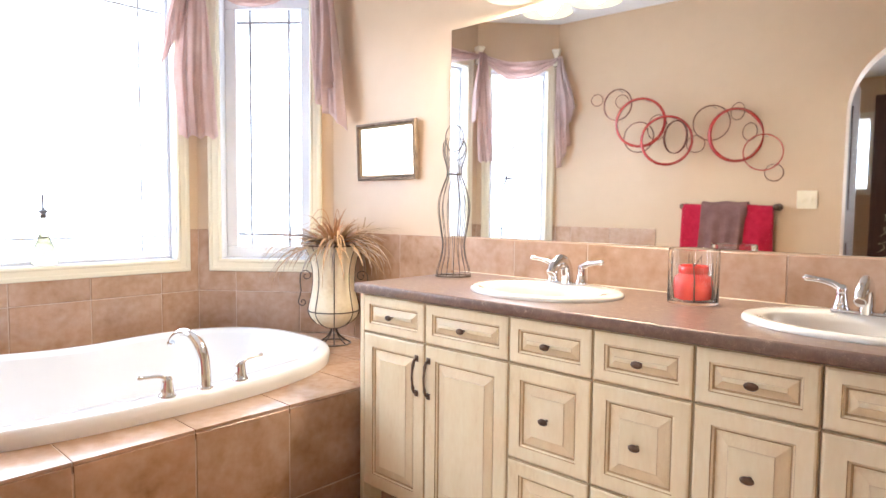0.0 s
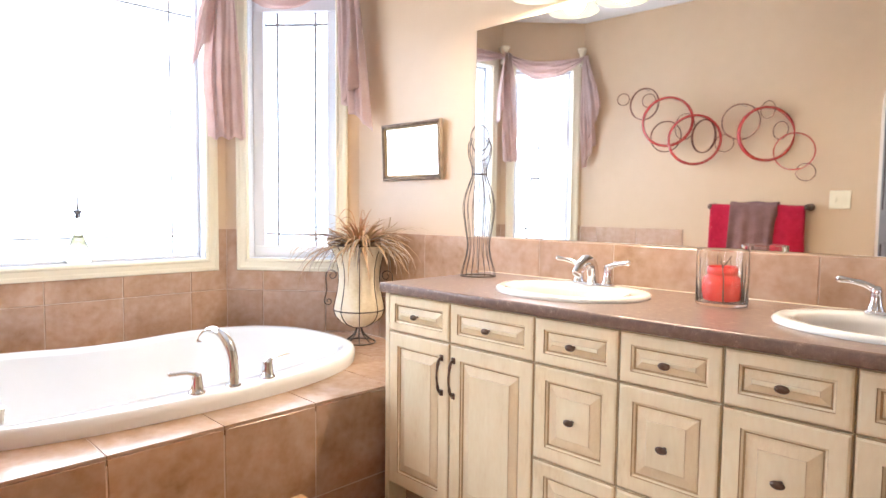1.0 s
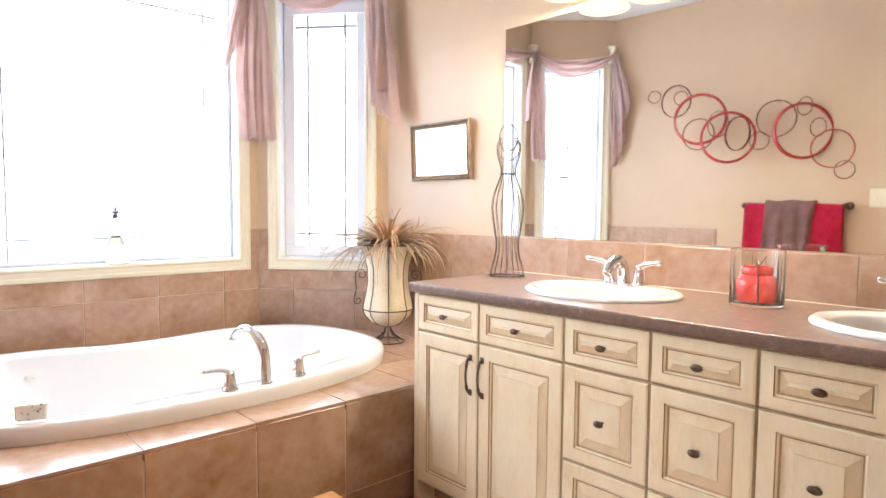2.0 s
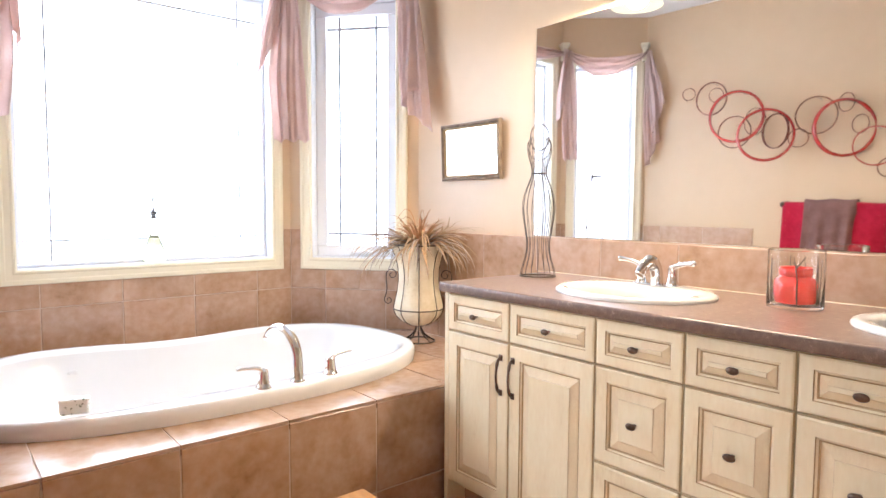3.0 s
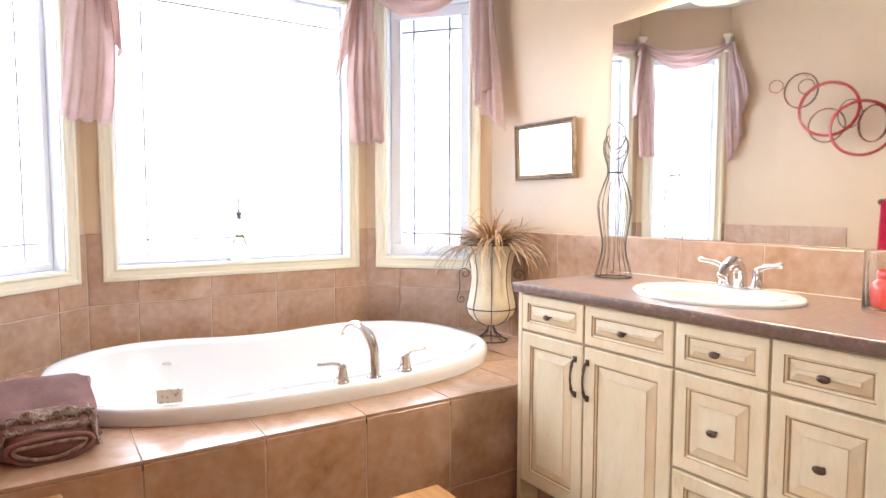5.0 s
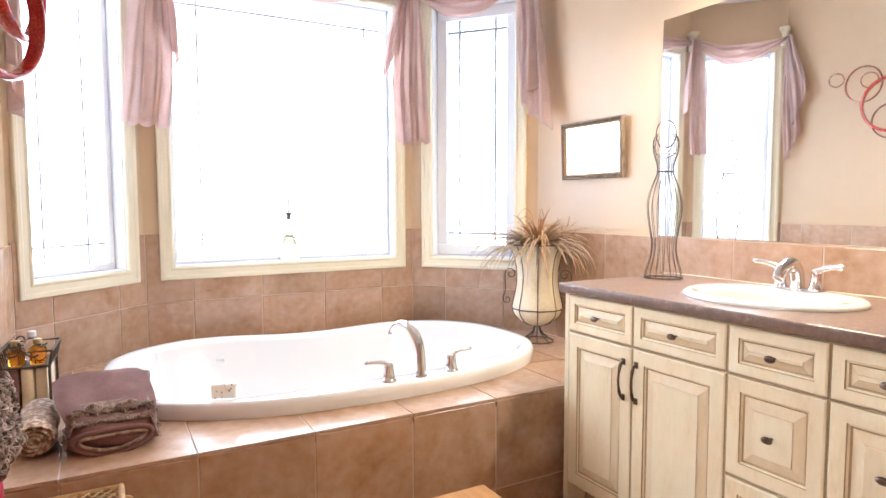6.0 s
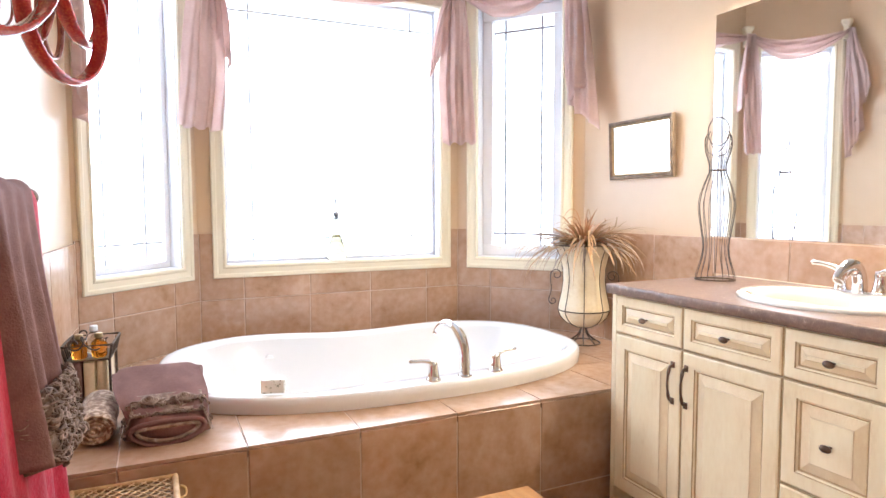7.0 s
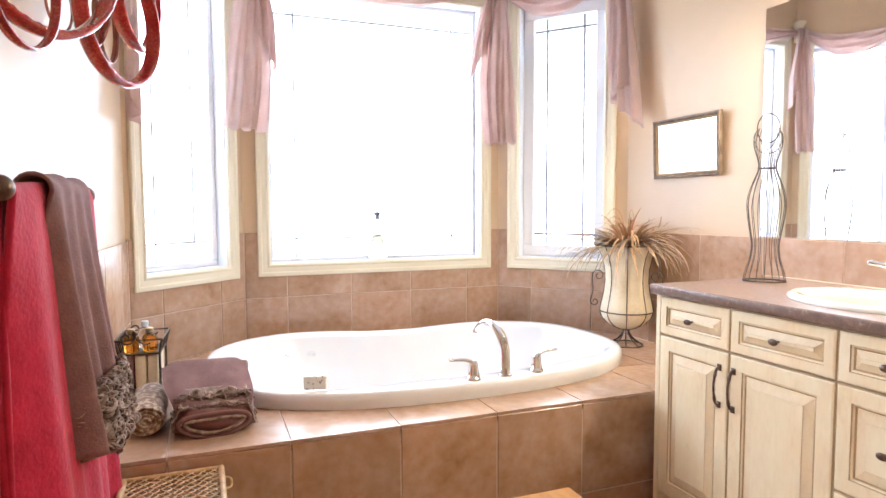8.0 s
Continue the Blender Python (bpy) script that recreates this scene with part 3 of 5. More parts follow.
bm = loft(bmesh.new(), [[(WT_X0, y, z) for y, z in prof], [(WT_X1, y, z) for y, z in prof]], close=False)
for x in (WT_X0, WT_X1):
    bm.faces.new([bm.verts.new((x, y, z)) for y, z in prof] + [bm.verts.new((x, -0.001, WT_Z))])
part("edge", bm, LAMINATE, worktop, "rounded speckled front edge", 50)
bm = tube(bmesh.new(), [(WT_X0 + 0.01, -0.0115, WT_Z + 0.001), (1.1, -0.0115, WT_Z + 0.001), (WT_X1, -0.0115, WT_Z + 0.001)], 0.0018, 8)
part("sealant", bm, TRIM, worktop, "pale sealant bead along the splashback")

# mirror
mir = thing("mirror", "large frameless wall mirror above the worktop", "mirror")
part("mirror_glass", boxed((-0.041, -0.0065, 1.012), (2.2, -0.0015, 1.898), 0.0012), MIRROR, mir)

# ---- materials of the things ----
def cloth(name, stops, scale=8.0, through=0.0, weave=0.3, rough=0.9, bump_scale=220, stretch=(1, 1, 1), sheen=0.3):
    m = material(name, stops, scale, rough, bump=weave, bump_scale=bump_scale, sheen=sheen, stretch=stretch)
    nt = m.node_tree
    nt.nodes["Principled BSDF"].inputs["Specular IOR Level"].default_value = 0.12
    if through:
        b = nt.nodes["Principled BSDF"]
        tr = nt.nodes.new("ShaderNodeBsdfTranslucent")
        mx = nt.nodes.new("ShaderNodeMixShader")
        mx.inputs[0].default_value = through
        src = b.inputs["Base Color"].links[0].from_socket
        nt.links.new(src, tr.inputs[0])
        nt.links.new(b.outputs[0], mx.inputs[1])
        nt.links.new(tr.outputs[0], mx.inputs[2])
        nt.links.new(mx.outputs[0], nt.nodes["Material Output"].inputs[0])
    return m


SCARF = cloth("mauve_voile", [(0.3, (0.73, 0.575, 0.53)), (0.7, (0.85, 0.715, 0.67))], 10, 0.62, 0.2)
RED_TERRY = cloth("red_terry", [(0.3, (0.34, 0.007, 0.028)), (0.7, (0.53, 0.018, 0.052))], 26, 0, 1.0, bump_scale=110, sheen=0.25)
BROWN_TERRY = cloth("plum_brown_cotton", [(0.3, (0.165, 0.082, 0.074)), (0.7, (0.255, 0.142, 0.128))], 14, 0, 0.6, bump_scale=240, sheen=0.08)
FRINGE = cloth("taupe_ribbon", [(0.3, (0.11, 0.07, 0.05)), (0.5, (0.24, 0.165, 0.13)), (0.7, (0.46, 0.37, 0.32))], 40, 0, 0.8, bump_scale=120, sheen=0.1)
BROCADE = cloth("brocade", [(0.42, (0.17, 0.09, 0.05)), (0.50, (0.32, 0.20, 0.125)), (0.56, (0.60, 0.48, 0.35))], 62, 0, 0.4, rough=0.6)
RED_ENAMEL = material("red_enamel", [(0.3, (0.24, 0.010, 0.014)), (0.5, (0.40, 0.020, 0.020)), (0.68, (0.54, 0.075, 0.035))], 22, 0.16, coat=0.7, bump=0.25, bump_scale=70, fine=0.6)
COPPER = material("copper_wire", [(0.3, (0.20, 0.065, 0.05)), (0.7, (0.42, 0.16, 0.11))], 30, 0.25, metal=0.8)
PARCHMENT = material("parchment", [(0.3, (0.66, 0.54, 0.35)), (0.5, (0.78, 0.68, 0.50)), (0.7, (0.83, 0.75, 0.60))], 9, 0.6, bump=0.4, bump_scale=60)
SILVER_FRAME = material("antique_silver", [(0.3, (0.13, 0.09, 0.065)), (0.7, (0.34, 0.26, 0.19))], 40, 0.35, metal=0.5)
GOLD = material("gilt", [(0.3, (0.34, 0.24, 0.12)), (0.7, (0.66, 0.52, 0.30))], 90, 0.3, metal=0.8)
WICKER = material("wicker", [(0.3, (0.42, 0.25, 0.10)), (0.7, (0.66, 0.46, 0.24))], 40, 0.5, bump=0.3)
DARK_WEAVE = material("wicker_core", [(0.3, (0.14, 0.08, 0.035)), (0.7, (0.24, 0.14, 0.07))], 40, 0.7)
OAK = material("honey_wood", [(0.3, (0.42, 0.19, 0.06)), (0.5, (0.52, 0.26, 0.09)), (0.7, (0.60, 0.33, 0.13))], 6, 0.35, stretch=(1, 8, 8), bump=0.15, coat=0.2)
PEWTER = material("pewter", [(0.3, (0.16, 0.16, 0.17)), (0.7, (0.28, 0.28, 0.29))], 30, 0.35, metal=0.6)
CLEAR = glass("clear_glass", (0.98, 0.99, 0.98))
YELLOW_GLASS = glass("pale_yellow_glass", (0.47, 0.44, 0.27), 0.22)
AMBER = glass("amber_soap", (0.95, 0.42, 0.05))
WAX = material("red_wax", [(0.3, (0.56, 0.022, 0.022)), (0.7, (0.76, 0.075, 0.055))], 22, 0.18, coat=0.8)
TWIG = material("twig", [(0.3, (0.07, 0.045, 0.03)), (0.7, (0.14, 0.09, 0.06))], 60, 0.7)
IVORY = material("ivory_plastic", [(0.3, (0.80, 0.73, 0.53)), (0.7, (0.84, 0.77, 0.58))], 10, 0.35)
MARBLE = material("speckled_soap", [(0.39, (0.10, 0.13, 0.07)), (0.42, (0.80, 0.80, 0.74)), (0.46, (0.88, 0.88, 0.84)), (0.8, (0.90, 0.90, 0.87))], 55, 0.35, fine=0.1)
LEAF_A = material("dried_leaf", [(0.3, (0.32, 0.19, 0.09)), (0.7, (0.56, 0.37, 0.20))], 30, 0.7, random_value=0.25)
LEAF_B = material("grey_leaf", [(0.3, (0.38, 0.30, 0.24)), (0.7, (0.64, 0.54, 0.46))], 30, 0.7, random_value=0.2)
LEAF_C = material("rust_leaf", [(0.3, (0.38, 0.17, 0.08)), (0.7, (0.55, 0.30, 0.15))], 30, 0.65, random_value=0.2)
SHADE = glow("lit_frosted_shade", (1.0, 0.91, 0.62), 0.62)
DOOR_BROWN = material("espresso_wood", [(0.3, (0.045, 0.020, 0.016)), (0.7, (0.085, 0.040, 0.032))], 8, 0.6, stretch=(6, 6, 0.7))


def yw(x):
    """The arch wall's face at x."""
    return P_L[1] + (P_END[1] - P_L[1]) * (x - P_L[0]) / (P_END[0] - P_L[0])


# ---- sinks and taps ----
def ellipse(c, a, b, z, k=48):
    return oval(c, a, b, z, 2.0, k)


def sink(at):
    s = thing("sink", "oval cream porcelain drop-in basin with a wide back rim", "sink", "basins in the worktop")
    x, y = at
    bm = bmesh.new()
    f = (x, y - 0.03)
    loft(bm, [ellipse(at, SINK_A, SINK_B, 0.8605), ellipse(at, SINK_A + 0.001, SINK_B + 0.001, 0.866), ellipse(at, SINK_A - 0.004, SINK_B - 0.004, 0.8725), ellipse(at, SINK_A - 0.014, SINK_B - 0.014, 0.8755),
              ellipse(f, 0.212, 0.152, 0.8735), ellipse(f, 0.204, 0.144, 0.868), ellipse(f, 0.196, 0.136, 0.850), ellipse(f, 0.175, 0.12, 0.79), ellipse(f, 0.12, 0.085, 0.745), ellipse(f, 0.05, 0.04, 0.733), ellipse(f, 0.022, 0.02, 0.732)], True, False, True)
    part("basin", bm, PORCELAIN, s, smooth=50)
    bm = lathe(bmesh.new(), [(0.024, 0), (0.024, 0.003), (0.016, 0.004), (0.004, 0.003)], 20, at=(f[0], f[1], 0.7325))
    part("drain", bm, CHROME, s, "chrome drain", 40)
    return s


for c in SINKS:
    sink(c)


def lever(t, x, y, z, side, length=0.088):
    bm = bmesh.new()
    lathe(bm, [(0.021, 0), (0.022, 0.004), (0.018, 0.010), (0.0145, 0.03), (0.013, 0.045), (0.0145, 0.053), (0.011, 0.062), (0.003, 0.066)], 18, at=(x, y, z))
    part("handle_base", bm, CHROME, t, "", 50)
    bm = bmesh.new()
    pts = smooth_path([(x, y, z + 0.052), (x + side * 0.02, y - 0.003, z + 0.066), (x + side * 0.05, y - 0.008, z + 0.074), (x + side * length, y - 0.014, z + 0.078)], 5)
    n = len(pts)
    tube(bm, pts, [0.0125 - 0.0035 * min(1, 1.6 * i / n) + 0.0025 * math.exp(-((i / n - 0.86) / 0.08) ** 2) - 0.005 * (i == n - 1) for i in range(n)], 10, flat=0.85)
    part("lever", bm, CHROME, t, "chrome lever", 60)


def basin_tap(x, y):
    t = thing("basin_tap", "polished chrome basin tap with two lever handles", "tap", "basin taps")
    z = 0.873
    part("base_plate", box(bmesh.new(), (x - 0.078, y - 0.024, z), (x + 0.078, y + 0.024, z + 0.01), 0.005), CHROME, t, smooth=50)
    bm = bmesh.new()
    pts = smooth_path([(x, y, z + 0.004), (x, y - 0.002, z + 0.04), (x, y - 0.016, z + 0.072), (x, y - 0.05, z + 0.082), (x, y - 0.085, z + 0.066), (x, y - 0.105, z + 0.04)], 6)
    n = len(pts)
    tube(bm, pts, [0.029 - 0.007 * i / n - 0.004 * (i == n - 1) for i in range(n)], 18, flat=0.62)
    part("spout", bm, CHROME, t, "", 60)
    lever(t, x - 0.056, y, z + 0.008, -1)
    lever(t, x + 0.056, y, z + 0.008, 1)
    return t


basin_tap(0.655, -0.165)
basin_tap(1.522, -0.155)

# ---- tub filler ----
filler = thing("tub_filler", "polished chrome tub filler with an arched spout and two levers", "tap")
TZ = RIM - 0.001


def filler_lever(x, y, side):
    bm = bmesh.new()
    lathe(bm, [(0.028, 0), (0.028, 0.004), (0.025, 0.009), (0.0215, 0.012), (0.0195, 0.034), (0.0175, 0.048), (0.0165, 0.056), (0.012, 0.066), (0.003, 0.070)], 20, at=(x, y, TZ))
    part("handle_base", bm, CHROME, filler, "", 50)
    bm = bmesh.new()
    pts = smooth_path([(x, y, TZ + 0.048), (x - 0.001, y + side * 0.010, TZ + 0.064), (x - 0.003, y + side * 0.034, TZ + 0.072), (x - 0.005, y + side * 0.072, TZ + 0.074), (x - 0.006, y + side * 0.092, TZ + 0.076)], 5)
    n = len(pts) - 1
    tube(bm, pts, [0.0155 - 0.0075 * min(1, 1.8 * i / n) + 0.0022 * math.exp(-((i / n - 0.9) / 0.07) ** 2) - 0.005 * (i == n) for i in range(n + 1)], 10, flat=0.85)
    part("lever", bm, CHROME, filler, "chrome lever", 60)


filler_lever(-0.198, -1.183, -1)
filler_lever(-0.214, -0.917, 1)
bm = bmesh.new()
sx, sy = -0.202, -1.054
lathe(bm, [(0.027, 0), (0.027, 0.004), (0.0235, 0.008)], 24, at=(sx, sy, TZ), cap1=False)
pts = smooth_path([(sx, sy, TZ + 0.003), (sx - 0.001, sy, TZ + 0.055), (sx - 0.008, sy - 0.001, TZ + 0.105), (sx - 0.034, sy - 0.006, TZ + 0.150), (sx - 0.078, sy - 0.014, TZ + 0.177), (sx - 0.128, sy - 0.022, TZ + 0.176),
                   (sx - 0.168, sy - 0.030, TZ + 0.152), (sx - 0.182, sy - 0.034, TZ + 0.126)], 6)
n = len(pts) - 1
tube(bm, pts, [0.0225 - 0.006 * min(1, 3 * i / n) + 0.0035 * math.exp(-((i / n - 0.38) / 0.12) ** 2) - 0.004 * max(0, i / n - 0.55) / 0.45 + 0.002 * (i > n - 3) for i in range(n + 1)], 16, flat=0.9)
part("spout", bm, CHROME, filler, "arched chrome spout", 60)

soap = thing("soap_box", "cream soap box with dark green speckles on the tub rim", "soap box", at=(-0.298, -1.728, TZ + 0.0003), turn=72)
part("carton", box(bmesh.new(), (-0.040, -0.020, 0.0005), (0.040, 0.020, 0.048), 0.006), MARBLE, soap)

# ---- candle in a glass ----
cx, cy = 1.095, -0.185
hur = thing("candle_holder", "clear glass cylinder holding a red jar candle and twigs", "candle holder", at=(cx, cy, WT_Z))
bm = bmesh.new()
lathe(bm, [(0.070, 0.0005), (0.072, 0.004), (0.072, 0.160), (0.070, 0.1615), (0.068, 0.160), (0.068, 0.011), (0.066, 0.009)], 40)
part("glass_cylinder", bm, CLEAR, hur, "clear glass cylinder", 50).visible_shadow = False
bm = lathe(bmesh.new(), [(0.040, 0.0095), (0.053, 0.013), (0.057, 0.03), (0.057, 0.062), (0.052, 0.077), (0.042, 0.084), (0.041, 0.088), (0.043, 0.090), (0.043, 0.108), (0.041, 0.110), (0.037, 0.108), (0.036, 0.096), (0.002, 0.094)], 32)
part("candle", bm, WAX, hur, "red jar candle", 50)
rnd = random.Random(5)
for i in range(9):
    a = rnd.uniform(0, 6.28)
    p = [Vector((0.061 * math.cos(a), 0.061 * math.sin(a), 0.0105))]
    for k in range(4):
        q = p[-1] + Vector((rnd.uniform(-0.006, 0.006), rnd.uniform(-0.006, 0.006), rnd.uniform(0.026, 0.037)))
        r = math.hypot(q.x, q.y)
        q.x, q.y = q.x * 0.062 / r, q.y * 0.062 / r
        p.append(q)
    part("twig", tube(bmesh.new(), p, [0.0022, 0.002, 0.0017, 0.0013, 0.0008], 5), TWIG, hur, "dark dry twig")
bm = tube(bmesh.new(), [(0, 0, 0.093), (0.002, 0, 0.112), (-0.012, 0.004, 0.125)], [0.003, 0.002, 0.001], 5)
tube(bm, [(0.001, 0, 0.108), (0.015, -0.004, 0.126), (0.026, -0.006, 0.142)], [0.0022, 0.0016, 0.001], 5)
part("twig", bm, TWIG, hur, "dark dry twig")

# ---- wire figure: one plain mesh ----
fig = [(0.000, 0.069), (0.03, 0.064), (0.08, 0.050), (0.13, 0.045), (0.19, 0.054), (0.27, 0.064), (0.33, 0.054), (0.39, 0.032), (0.405, 0.029), (0.43, 0.031), (0.47, 0.043), (0.50, 0.047), (0.525, 0.043), (0.545, 0.034)]
bm = bmesh.new()
NW = 16
for i in range(NW):
    a = 2 * math.pi * i / NW
    top = len(fig) - (0 if abs(math.cos(a)) > 0.5 else 3)
    pts = smooth_path([(r * 1.0 * math.cos(a + 0.10 * math.sin(9 * z)), r * 0.72 * math.sin(a), z + 0.003) for z, r in fig[:top]], 3)
    tube(bm, pts, 0.0012, 5)
for z, k in ((0.002, 0.003), (0.405, 0.0028)):
    r = 0.069 if z < 0.1 else 0.030
    tube(bm, [(r * math.cos(t), 0.72 * r * math.sin(t), z + 0.002) for t in [2 * math.pi * j / 36 for j in range(36)]], k, 6, True)
for dy in (-0.004, 0.004):
    tube(bm, [(0.036 * math.cos(t), dy + 0.008 * math.sin(2 * t), 0.548 + 0.052 * math.sin(t)) for t in [2 * math.pi * j / 40 for j in range(40)]], 0.0016, 5, True)
for s in (-1, 1):
    tube(bm, smooth_path([(s * 0.034, 0, 0.545), (s * 0.046, -0.012, 0.515), (s * 0.03, -0.024, 0.47), (0, -0.028, 0.455)], 5), 0.0014, 5)
    tube(bm, smooth_path([(s * 0.036, -0.014, 0.54), (s * 0.018, -0.03, 0.49), (0, -0.031, 0.47)], 5), 0.0014, 5)
wire = finish("wire_figure", bm, IRON, 1)
wire.matrix_world = pose(0.148, -0.19, WT_Z, 0, 0, 40)
tagged(wire, "dark wire dress-form ornament standing on the worktop", "ornament")

# ---- urn with dried plant ----
UX, UY = -0.664, -0.160
urn = thing("urn", "cream parchment urn with iron ribs and scroll handles", "urn", at=(UX, UY, DECK), turn=42)
bowl = [(1.12 * r, z) for r, z in [(0.010, 0.078), (0.040, 0.085), (0.075, 0.105), (0.100, 0.135), (0.110, 0.165), (0.107, 0.195), (0.096, 0.25), (0.089, 0.31), (0.091, 0.37), (0.103, 0.43), (0.122, 0.475), (0.130, 0.488)]]
bm = lathe(bmesh.new(), bowl + [(0.141, 0.487), (0.11, 0.43), (0.095, 0.36), (0.09, 0.3)], 40, cap1=True)
part("bowl", bm, PARCHMENT, urn, "cream parchment bowl", 50)
for i in range(8):
    a = 2 * math.pi * i / 8 + 0.2
    pts = [((r + 0.0015) * math.cos(a), (r + 0.0015) * math.sin(a), z) for r, z in bowl]
    part("rib", tube(bmesh.new(), smooth_path(pts, 3), 0.0021, 6), IRON, urn, "iron rib")
    pts = smooth_path([(0.016 * math.cos(a), 0.016 * math.sin(a), 0.088), (0.014 * math.cos(a), 0.014 * math.sin(a), 0.07), (0.032 * math.cos(a), 0.032 * math.sin(a), 0.038), (0.080 * math.cos(a), 0.080 * math.sin(a), 0.004)], 4)
    part("foot_wire", tube(bmesh.new(), pts, 0.0028, 6), IRON, urn)
for r, z in ((0.082, 0.004), (0.1245, 0.168), (0.147, 0.488), (0.015, 0.08)):
    part("hoop", tube(bmesh.new(), [(r * math.cos(t), r * math.sin(t), z) for t in [2 * math.pi * j / 40 for j in range(40)]], 0.003, 6, True), IRON, urn, "iron hoop")


def spiral(c, r0, turns, start, sgn, k=20):
    return [(c[0] + r0 * (1 - 0.75 * i / k) * math.cos(start + sgn * 2 * math.pi * turns * i / k), 0.0, c[1] + r0 * (1 - 0.75 * i / k) * math.sin(start + sgn * 2 * math.pi * turns * i / k)) for i in range(k + 1)]


for s in (-1, 1):
    upper = spiral((0.136, 0.335), 0.030, 1.2, 0.0, 1)
    lower = spiral((0.154, 0.205), 0.022, 1.15, 0.4, -1)
    pts = list(reversed(upper)) + [(0.166, 0.0, 0.30), (0.162, 0.0, 0.26)] + lower
    part("scroll_handle", tube(bmesh.new(), [(s * x, y, z) for x, y, z in smooth_path(pts, 2)], 0.0026, 6), IRON, urn, "iron scroll handle")

plant = thing("dried_plant", "dried brown and rust grasses spilling from the urn", "plant", at=(UX, UY, DECK + 0.475))
rnd = random.Random(11)


def blade(length, width, a, up, droop, cup=0.25):
    """A curved pointed leaf that starts at the bunch and bends over."""
    bm = bmesh.new()
    n = 7
    left, mid, right = [], [], []
    p = Vector((0.025 * math.cos(a), 0.025 * math.sin(a), 0))
    tilt = up
    side = Vector((-math.sin(a), math.cos(a), 0))
    sway = rnd.uniform(-0.5, 0.5)
    for i in range(n + 1):
        f = i / n
        w = width * (0.35 + 1.6 * f * (1 - f)) * (1 - f ** 3) + 0.0006
        d = Vector((math.cos(a + sway * f) * math.cos(tilt), math.sin(a + sway * f) * math.cos(tilt), math.sin(tilt)))
        nrm = d.cross(side).normalized()
        left.append(p - side * w + nrm * w * cup)
        mid.append(p.copy())
        right.append(p + side * w + nrm * w * cup)
        p = p + d * (length / n)
        tilt -= droop / n * (0.5 + f)
    loft(bm, [left, mid, right], close=False)
    for v in bm.verts:   # keep clear of the walls behind
        gx, gy, gz = v.co.x + UX, v.co.y + UY, v.co.z
        if gy > -0.02:
            v.co.y = -0.02 - UY - 0.2 * (gy + 0.02) * 0.3
        n_r = Vector((0.468, -0.570)) / 0.7375
        dist = (gx + 0.876) * n_r.x + gy * n_r.y
        if dist < 0.03:
            v.co.x += (0.03 - dist) * n_r.x
            v.co.y += (0.03 - dist) * n_r.y
    return bm


for i in range(290):
    a = rnd.uniform(0, 2 * math.pi)
    kind = rnd.random()
    if kind < 0.45:
        bm, mt = blade(rnd.uniform(0.22, 0.43), rnd.uniform(0.005, 0.010), a, rnd.uniform(0.05, 0.75), rnd.uniform(0.8, 2.2)), LEAF_A
    elif kind < 0.80:
        bm, mt = blade(rnd.uniform(0.20, 0.38), rnd.uniform(0.005, 0.012), a, rnd.uniform(0.0, 0.6), rnd.uniform(1.0, 2.4)), LEAF_B
    else:
        bm, mt = blade(rnd.uniform(0.16, 0.25), rnd.uniform(0.004, 0.008), a, rnd.uniform(0.5, 1.25), rnd.uniform(0.6, 2.6)), LEAF_C
    part("leaf", bm, mt, plant)

for i in range(9):
    a, reach, rise = rnd.uniform(0, 2 * math.pi), rnd.uniform(0.07, 0.15), rnd.uniform(0.10, 0.19)
    end = Vector((reach * math.cos(a), min(reach * math.sin(a), 0.11), 0.02))
    pts = smooth_path([(0, 0, 0), (0.25 * end.x, 0.25 * end.y, rise * 0.8), (0.6 * end.x, 0.6 * end.y, rise), tuple(end + Vector((0, 0, rise * 0.6)))], 5)
    part("strand", tube(bmesh.new(), pts, [0.0022 - 0.0014 * k / len(pts) for k in range(len(pts))], 5), LEAF_C, plant, "thin arching dry stem")

# ---- framed mirror on the vanity wall ----
pic = thing("framed_mirror", "small mirror in an antique silver and gilt frame, hung tilted", "mirror", at=(-0.438, -0.016, 1.402))
pic.rotation_euler = (radians(2.5), 0, 0)
pw, ph = 0.208, 0.138
for i, (a, b) in enumerate((((-pw, -ph), (pw, -ph)), ((pw, -ph), (pw, ph)), ((pw, ph), (-pw, ph)), ((-pw, ph), (-pw, -ph)))):
    def ring(p, prof):
        return [(p[0] - math.copysign(d, p[0]), -h, p[1] - math.copysign(d, p[1])) for d, h in prof]
    prof = [(0, 0), (0, 0.012), (0.003, 0.018), (0.009, 0.02), (0.014, 0.015), (0.017, 0.012), (0.017, 0)]
    part("frame", loft(bmesh.new(), [ring(a, prof), ring(b, prof)], True, True, True), SILVER_FRAME, pic, "antique silver frame", 30)
    prof = [(0.0175, 0.002), (0.0175, 0.013), (0.020, 0.015), (0.024, 0.012), (0.027, 0.008), (0.027, 0.002)]
    part("gilt_fillet", loft(bmesh.new(), [ring(a, prof), ring(b, prof)], True, True, True), GOLD, pic, "gilt inner fillet")
bm = bmesh.new()
for i in range(116):
    d = (i + 0.5) / 116 * 4 * (pw + ph - 0.037)
    w, h = 2 * (pw - 0.0185), 2 * (ph - 0.0185)
    if d < w:
        p = (-w / 2 + d, -h / 2)
    elif d < w + h:
        p = (w / 2, -h / 2 + d - w)
    elif d < 2 * w + h:
        p = (w / 2 - (d - w - h), h / 2)
    else:
        p = (-w / 2, h / 2 - (d - 2 * w - h))
    lathe(bm, [(0.0012, -0.0022), (0.0027, 0.0), (0.0012, 0.0022)], 6, at=(p[0], -0.0152, p[1]))
